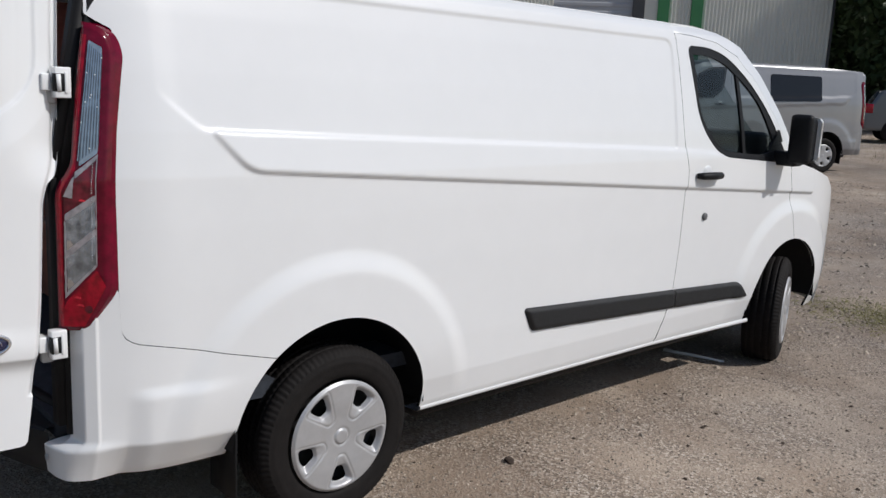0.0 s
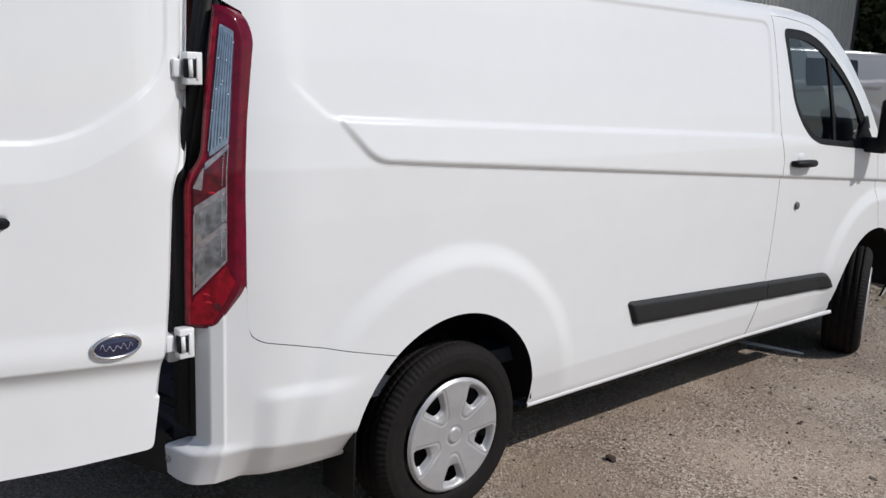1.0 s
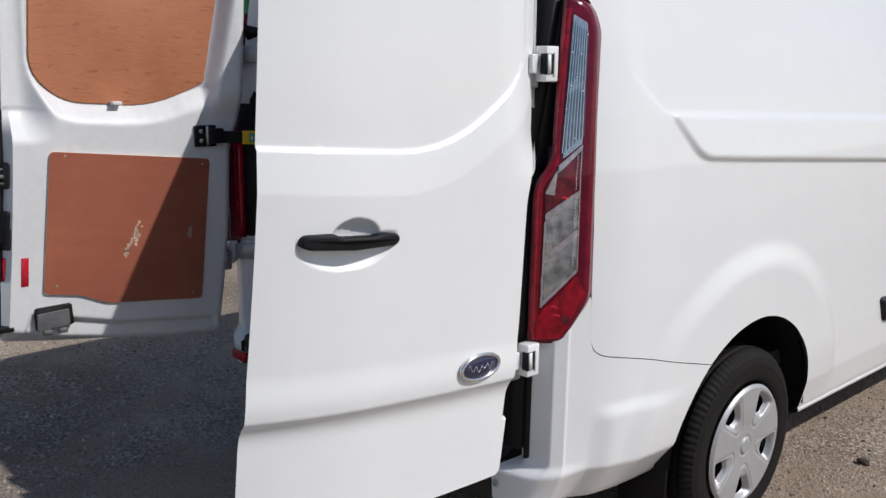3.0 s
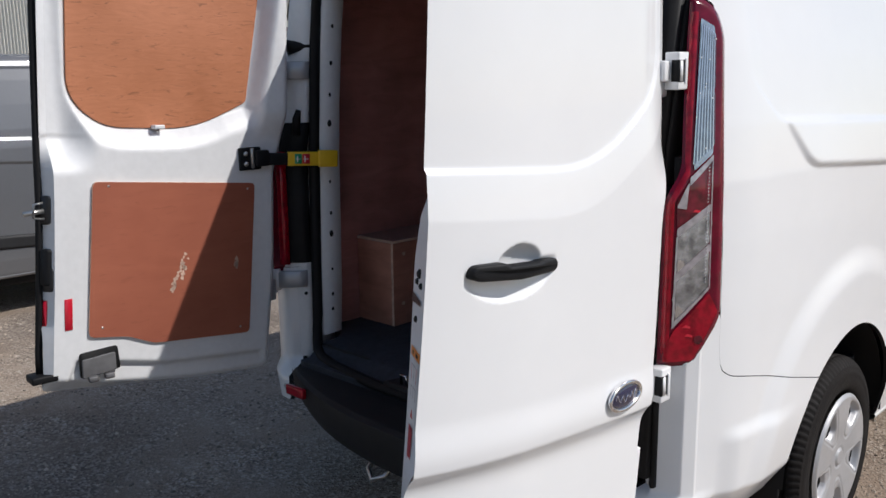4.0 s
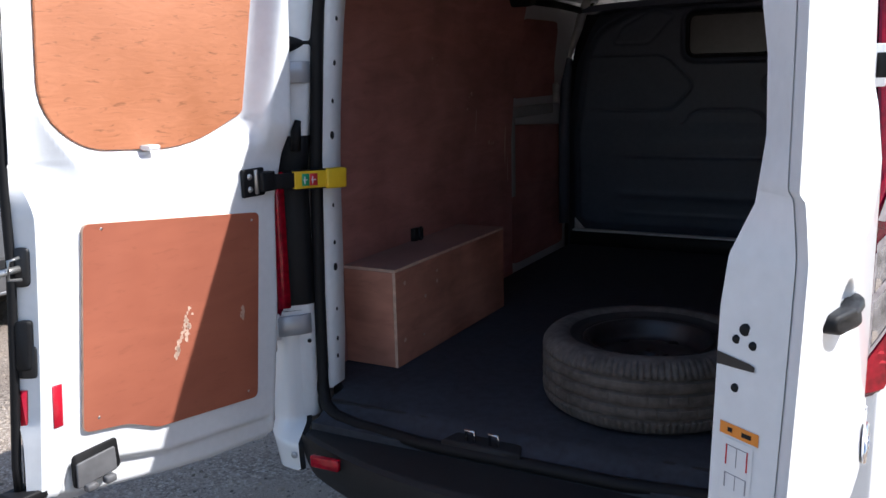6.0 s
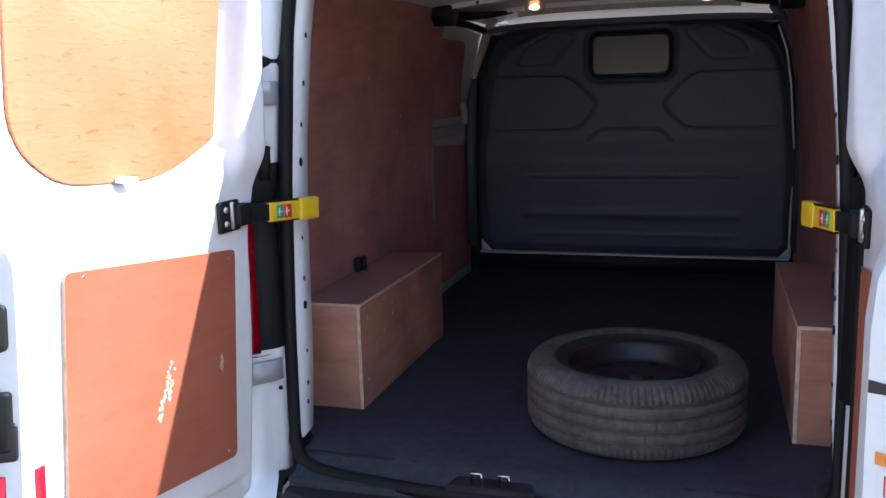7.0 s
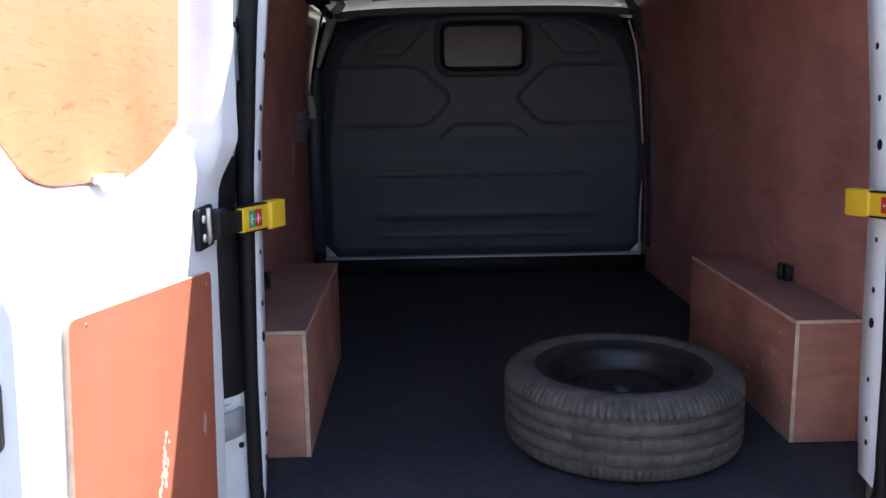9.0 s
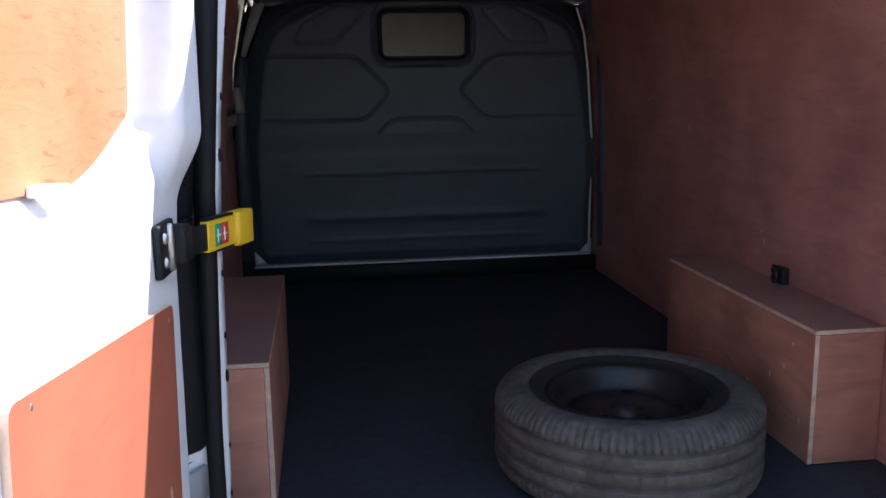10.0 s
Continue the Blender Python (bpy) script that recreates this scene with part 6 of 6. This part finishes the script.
for y, z, hgt, wd in ((1.62, 1.36, 0.055, 0.004), (1.95, 1.22, 0.10, 0.006), (1.98, 1.10, 0.07, 0.004)):
    bm = bmesh.new()
    ring = [(y + wd * math.cos(q) * rnd.uniform(0.6, 1.2), z + hgt * math.sin(q)) for q in np.linspace(0, math.tau, 12, endpoint=False)]
    bm.faces.new([bm.verts.new((-(float(wall_x(np.array([c]))[0]) - 0.0012), b, c)) for b, c in ring])
    part("scuff", bm, SCUFF, van, "pale scuff on the lining", smooth=False)

# ---- yard surroundings ----
N_W, E_W, D_W = Vector((-0.643, 0.766, 0)), Vector((0.766, 0.643, 0)), 30.0
CLAD = mat("beige_cladding", (0.74, 0.73, 0.66), 0.5, vary=0.06, scale=0.6, coat=0.1)
GREEN_C = mat("green_steel", (0.045, 0.20, 0.075), 0.45, vary=0.1, scale=2)
DARK_C = mat("dark_steel", (0.05, 0.05, 0.055), 0.5, vary=0.15, scale=2)
SHUT = mat("grey_shutter", (0.42, 0.43, 0.46), 0.45, vary=0.06, scale=2)


def at_wall(s, out, z):
    p = N_W * (D_W - out) + E_W * s
    return Vector((p.x, p.y, z))


ware = thing("warehouse", at_wall(-10, 0, 0), "large beige profiled-steel warehouse with green posts", "building")


def clad(s0, s1, z0, z1, pitch, depth, material, name, proud=0.0, horizontal=False):
    """A profiled steel sheet: raised ribs with sloping flanks."""
    bm = bmesh.new()
    span = (z1 - z0) if horizontal else (s1 - s0)
    n = max(1, int(round(span / pitch)))
    cols = []
    for i in range(n):
        for f, d in ((0.0, 0), (0.46, 0), (0.56, depth), (0.90, depth)):
            k = (i + f) / n
            a = (z0 if horizontal else s0) + span * k
            cols.append((a, d))
    cols.append((z1 if horizontal else s1, 0))
    prev = None
    for a, d in cols:
        pair = [bm.verts.new(at_wall(s, proud + d, a)) for s in (s0, s1)] if horizontal else [bm.verts.new(at_wall(a, proud + d, z)) for z in (z0, z1)]
        if prev:
            bm.faces.new((prev[0], pair[0], pair[1], prev[1]))
        prev = pair
    bmesh.ops.recalc_face_normals(bm, faces=bm.faces[:])
    return part(name, bm, material, ware, smooth=False)


for s0, s1 in ((-34, -22.0), (-21.0, -12.3), (-10.3, 1.4), (5.48, 6.24), (6.64, 11.0)):
    clad(s0, s1, 0.0, 8.0, 0.13, 0.028, CLAD, "cladding_sheet")
clad(1.4, 4.2, 0.0, 8.0, 0.30, 0.02, SHUT, "shutter", horizontal=True)
clad(-12.3, -10.3, 0.0, 8.0, 0.30, 0.04, GREEN_C, "cladding_sheet")
clad(-22.0, -21.0, 0.0, 8.0, 0.30, 0.04, GREEN_C, "cladding_sheet")


def wall_box(name, s0, s1, o0, o1, z0, z1, material):
    bm = bmesh.new()
    vs = [bm.verts.new(at_wall(s, o, z)) for s in (s0, s1) for o in (o0, o1) for z in (z0, z1)]
    for q in ((0, 1, 3, 2), (4, 6, 7, 5), (0, 4, 5, 1), (2, 3, 7, 6), (0, 2, 6, 4), (1, 5, 7, 3)):
        bm.faces.new([vs[i] for i in q])
    bmesh.ops.recalc_face_normals(bm, faces=bm.faces[:])
    return part(name, bm, material, ware, smooth=False)


wall_box("green_post", 5.08, 5.48, 0.0, 0.10, 0, 8.0, GREEN_C)
wall_box("green_post", 6.24, 6.64, 0.0, 0.10, 0, 8.0, GREEN_C)
wall_box("dark_post", 4.2, 4.62, 0.0, 0.14, 0, 8.0, DARK_C)
wall_box("panel", 4.62, 5.08, -0.02, 0.03, 0, 8.0, CLAD)
wall_box("corner_trim", 11.0, 11.08, -0.1, 0.06, 0, 8.0, DARK_C)
for k in range(4):
    wall_box("white_stripe", -12.1 + 0.5 * k, -11.95 + 0.5 * k, 0.04, 0.06, 0, 8.0, WHITE_L)
wall_box("core", -34, 11.1, -12.0, -0.05, 0, 7.9, CLAD)
bm = bmesh.new()
pts = [(-34.4, 0.4, 8.0), (11.5, 0.4, 8.0), (11.5, -6, 9.4), (-34.4, -6, 9.4), (-34.4, -12.4, 8.0), (11.5, -12.4, 8.0)]
v = [bm.verts.new(at_wall(*p)) for p in pts]
bm.faces.new((v[0], v[1], v[2], v[3]))
bm.faces.new((v[3], v[2], v[5], v[4]))
bm.faces.new((v[0], v[3], v[4]))
bm.faces.new((v[1], v[5], v[2]))
part("roof", bm, SHUT, ware, smooth=False)

# trees behind the corner of the warehouse
BARK = mat("bark", (0.09, 0.07, 0.05), 0.9, vary=0.3, scale=5, bump=0.01, bump_scale=12)
LEAF = mat("leaves", (0.045, 0.078, 0.026), 0.6, vary=0.35, scale=1.2, per_piece=0.1)


def tree(place, height, spread, seed):
    rnd = random.Random(seed)
    place = (place[0], place[1], ground_z(place[1]) - 0.03)
    t = thing("tree", place, "dark green broadleaf tree beyond the yard", "tree", "trees beyond the yard")
    base = Vector(place)
    trunk = [base + Vector((rnd.uniform(-0.1, 0.1) * k, rnd.uniform(-0.1, 0.1) * k, height * 0.16 * k)) for k in range(5)]
    tr = part("trunk", tube(trunk, [0.30, 0.25, 0.2, 0.15, 0.08], 9), BARK, t)
    tips = []
    for k in range(9):
        a, z = rnd.uniform(0, math.tau), rnd.uniform(0.25, 0.62) * height
        p0 = base + Vector((0, 0, z))
        end = p0 + Vector((math.cos(a) * spread * rnd.uniform(0.5, 0.8), math.sin(a) * spread * rnd.uniform(0.5, 0.8), height * rnd.uniform(0.10, 0.30)))
        mid_p = p0.lerp(end, 0.5) + Vector((0, 0, 0.3))
        part("limb", tube([p0, mid_p, end], [0.10, 0.07, 0.03], 6), BARK, tr)
        tips += [mid_p, end]
    verts, faces = [], []
    clumps = [(tp + Vector((rnd.gauss(0, 0.6), rnd.gauss(0, 0.6), rnd.gauss(0, 0.5))), rnd.uniform(0.6, 1.25)) for tp in tips for _ in range(3)]
    clumps += [(base + Vector((rnd.gauss(0, spread * 0.38), rnd.gauss(0, spread * 0.38), height * rnd.uniform(0.18, 0.95))), rnd.uniform(0.6, 1.3)) for _ in range(46)]
    for c, r in clumps:
        for _ in range(230):
            d = Vector((rnd.gauss(0, 1), rnd.gauss(0, 1), rnd.gauss(0, 0.8)))
            p = c + d.normalized() * r * rnd.uniform(0.45, 1.05)
            u = Vector((rnd.gauss(0, 1), rnd.gauss(0, 1), rnd.gauss(0, 1))).normalized()
            w = u.orthogonal().normalized()
            s = rnd.uniform(0.11, 0.22)
            i = len(verts)
            verts += [p - u * s, p + w * s * 0.45, p + u * s, p - w * s * 0.45]
            faces.append((i, i + 1, i + 2, i + 3))
    me = bpy.data.meshes.new("crown")
    me.from_pydata([tuple(q) for q in verts], [], faces)
    cr = mesh_ob("crown", me, LEAF, t, smooth=False)
    return t


# those with x above -9 are unseen, added to cast shade on the wall
for k, (x, y, hgt, sp) in enumerate(((-6.4, 37.2, 9.0, 3.2), (-9.3, 37.0, 10.5, 2.6), (-13.6, 44.5, 9.0, 3.4), (-7.0, 31.9, 7.0, 2.4), (-8.1, 31.3, 8.2, 1.7), (-10.2, 44.0, 12.5, 3.6), (-11.2, 34.8, 6.5, 1.7), (-12.7, 36.6, 7.5, 2.0), (-13.6, 39.8, 9.0, 2.6), (-14.6, 41.5, 6.0, 2.2))):
    tree((x, y, 0), hgt, sp, 40 + k)

# a parked hatchback far off
car = thing("hatchback", (-5.6, 26.2, 0.576), "silver hatchback with red tail lamps parked under trees", "car")
MC = Matrix.Translation((-5.6, 26.2, 0.576)) @ Matrix.Rotation(radians(-60), 4, "Z")
prof = rounded([(-2.05, 0.30), (-2.10, 0.75), (-1.95, 0.98), (-1.70, 1.42), (-0.9, 1.50), (0.3, 1.46), (1.05, 1.02), (1.85, 0.86), (2.08, 0.62), (2.05, 0.30)], 0.12)
bm = laid(prism(prof, "x", -0.84, 0.84, 0.09, 3), MC)
part("body", bm, SILVER, car)
for s in (-1, 1):
    gp = rounded([(-1.55, 1.02), (-1.45, 1.36), (-0.7, 1.42), (0.25, 1.38), (0.85, 1.04)], 0.05)
    part("window", laid(prism(gp, "x", *sorted((s * 0.80, s * 0.848))), MC), GLASS_DK, car)
    for yy in (-1.28, 1.30):
        wl = part("wheel", revolve([(0.0, 0.09), (0.19, 0.09), (0.20, 0.10), (0.29, 0.10), (0.315, 0.07), (0.315, -0.09), (0.2, -0.1)], MC @ Matrix.Translation((s * 0.77, yy, 0.315)) @ Matrix.Diagonal((s, 1, 1, 1)), 28), TYRE, car)
        part("rim", revolve([(0.0, 0.105), (0.18, 0.105), (0.19, 0.09)], MC @ Matrix.Translation((s * 0.77, yy, 0.315)) @ Matrix.Diagonal((s, 1, 1, 1)), 24), STEEL, wl)
    part("tail_lamp", laid(bevelled(0.03, 2, (*sorted((s * 0.56, s * 0.85)), -2.11, -1.86, 0.78, 1.04)), MC), RED, car)
part("rear_window", laid(prism([(-1.93, 1.06), (-1.74, 1.39), (-1.70, 1.40), (-1.88, 1.05)], "x", -0.66, 0.66), MC), GLASS_DK, car)

# grass at the yard's far edge
GRASS = mat("dry_grass", (0.21, 0.19, 0.085), 0.9, vary=0.4, scale=3)
rnd = random.Random(9)
verts, faces = [], []
for _ in range(16000):
    x, y, hgt = rnd.uniform(-16, 6), rnd.uniform(19, 33), rnd.uniform(0.015, 0.05)
    if rnd.random() < 0.3:
        x, y, hgt = rnd.gauss(1.1, 0.45), rnd.gauss(6.2, 0.28), rnd.uniform(0.004, 0.016)
    a = rnd.uniform(0, math.tau)
    i = len(verts)
    dx, dy = math.cos(a) * 0.006, math.sin(a) * 0.006
    g = ground_z(y)
    verts += [(x - dx, y - dy, g), (x + dx, y + dy, g), (x + rnd.gauss(0, 0.03), y + rnd.gauss(0, 0.03), g + hgt)]
    faces.append((i, i + 1, i + 2))
me = bpy.data.meshes.new("grass")
me.from_pydata(verts, [], faces)
tagged(mesh_ob("grass", me, GRASS, None, smooth=False), "tufts of dry yellow-green grass", "grass", kind="stuff")

# loose stones on the yard
STONE = mat("stones", (0.40, 0.335, 0.27), 0.95, vary=0.4, scale=9)


def by_island(m, lo, hi):
    """Each loose stone takes its own shade."""
    n, l = m.node_tree.nodes, m.node_tree.links
    b = n["Principled BSDF"]
    src = b.inputs["Base Color"].links[0].from_socket
    geo, mr, mx = n.new("ShaderNodeNewGeometry"), n.new("ShaderNodeMapRange"), n.new("ShaderNodeMix")
    mr.inputs[3].default_value, mr.inputs[4].default_value = lo, hi
    l.new(geo.outputs["Random Per Island"], mr.inputs[0])
    mx.data_type, mx.blend_type = "RGBA", "MULTIPLY"
    mx.inputs["Factor"].default_value = 1.0
    l.new(src, mx.inputs["A"])
    l.new(mr.outputs[0], mx.inputs["B"])
    l.new(mx.outputs["Result"], b.inputs["Base Color"])


by_island(STONE, 0.35, 1.3)


def stones(n, x0, x1, y0, y1, lo, hi, seed, name, material, label, category):
    rnd = random.Random(seed)
    verts, faces = [], []
    for _ in range(n):
        x, y = rnd.uniform(x0, x1), rnd.uniform(y0, y1)
        r = lo + (hi - lo) * rnd.random() ** 3
        a, f, g = rnd.uniform(0, math.tau), rnd.uniform(0.6, 1.0), rnd.uniform(0.35, 0.7)
        i = len(verts)
        ca, sa = math.cos(a), math.sin(a)
        for ux, uy, uz in ((-1, -0.6, -0.3), (0.2, -1, -0.3), (1, -0.1, -0.3), (0.5, 0.9, -0.3), (-0.7, 0.8, -0.3), (-0.4, -0.3, 0.8), (0.45, -0.25, 1.0), (0.1, 0.45, 0.75)):
            ux, uy = ux * rnd.uniform(0.8, 1.15), uy * f
            verts.append((x + r * (ux * ca - uy * sa), y + r * (ux * sa + uy * ca), r * g * (uz + 0.15) + ground_z(y)))
        faces += [(i, i + 1, i + 6, i + 5), (i + 1, i + 2, i + 6), (i + 2, i + 3, i + 7, i + 6), (i + 3, i + 4, i + 7), (i + 4, i, i + 5, i + 7), (i + 5, i + 6, i + 7)]
    me = bpy.data.meshes.new(name)
    me.from_pydata(verts, [], faces)
    return tagged(mesh_ob(name, me, material, None, smooth=False), label, category, kind="stuff")


stones(60000, 0.6, 3.4, 0.9, 7.0, 0.002, 0.0085, 3, "gravel", STONE, "loose brown and grey gravel chips", "gravel")
stones(12000, -3.5, 5.0, 5.0, 15.0, 0.006, 0.026, 4, "gravel", STONE, "loose brown and grey gravel chips", "gravel")
stones(12000, -4.2, -0.9, -1.8, 1.6, 0.003, 0.012, 5, "gravel", STONE, "loose brown and grey gravel chips", "gravel")
stones(600, 0.7, 4.5, 2.0, 9.0, 0.010, 0.024, 8, "gravel", STONE, "larger loose stones on the dusty yard", "gravel")
DIRT = mat("dark_crumbs", (0.055, 0.038, 0.028), 0.95, vary=0.4, scale=20)
stones(1300, 0.7, 4.5, 1.2, 8.5, 0.002, 0.014, 6, "dirt_crumbs", DIRT, "dark crumbs of soil and dead leaf", "dirt")
# thin tapering pale strip on the ground near the sill
stick = thing("dry_stick", (0.45, 3.946, 0), "thin pale strip on the gravel beside the van", "stick")
part("strip_bar", tube([(0.44, 3.944, 0.008), (0.56, 3.976, 0.010), (0.66, 4.020, 0.007), (0.80, 4.060, 0.006)], [0.013, 0.010, 0.009, 0.006], 7), WHITE_L, stick)
leaf = thing("dead_leaf", (1.02, 1.906, 0), "small curled dark brown dead leaf on gravel", "leaf")
bm = bmesh.new()
bmesh.ops.create_icosphere(bm, subdivisions=2, radius=0.024)
rnd = random.Random(2)
for q in bm.verts:
    q.co = Vector((q.co.x * 1.1, q.co.y * 0.8, q.co.z * 0.55)) * rnd.uniform(0.75, 1.2) + Vector((1.02, 1.906, 0.010))
part("blade", bm, DIRT, leaf, smooth=False)
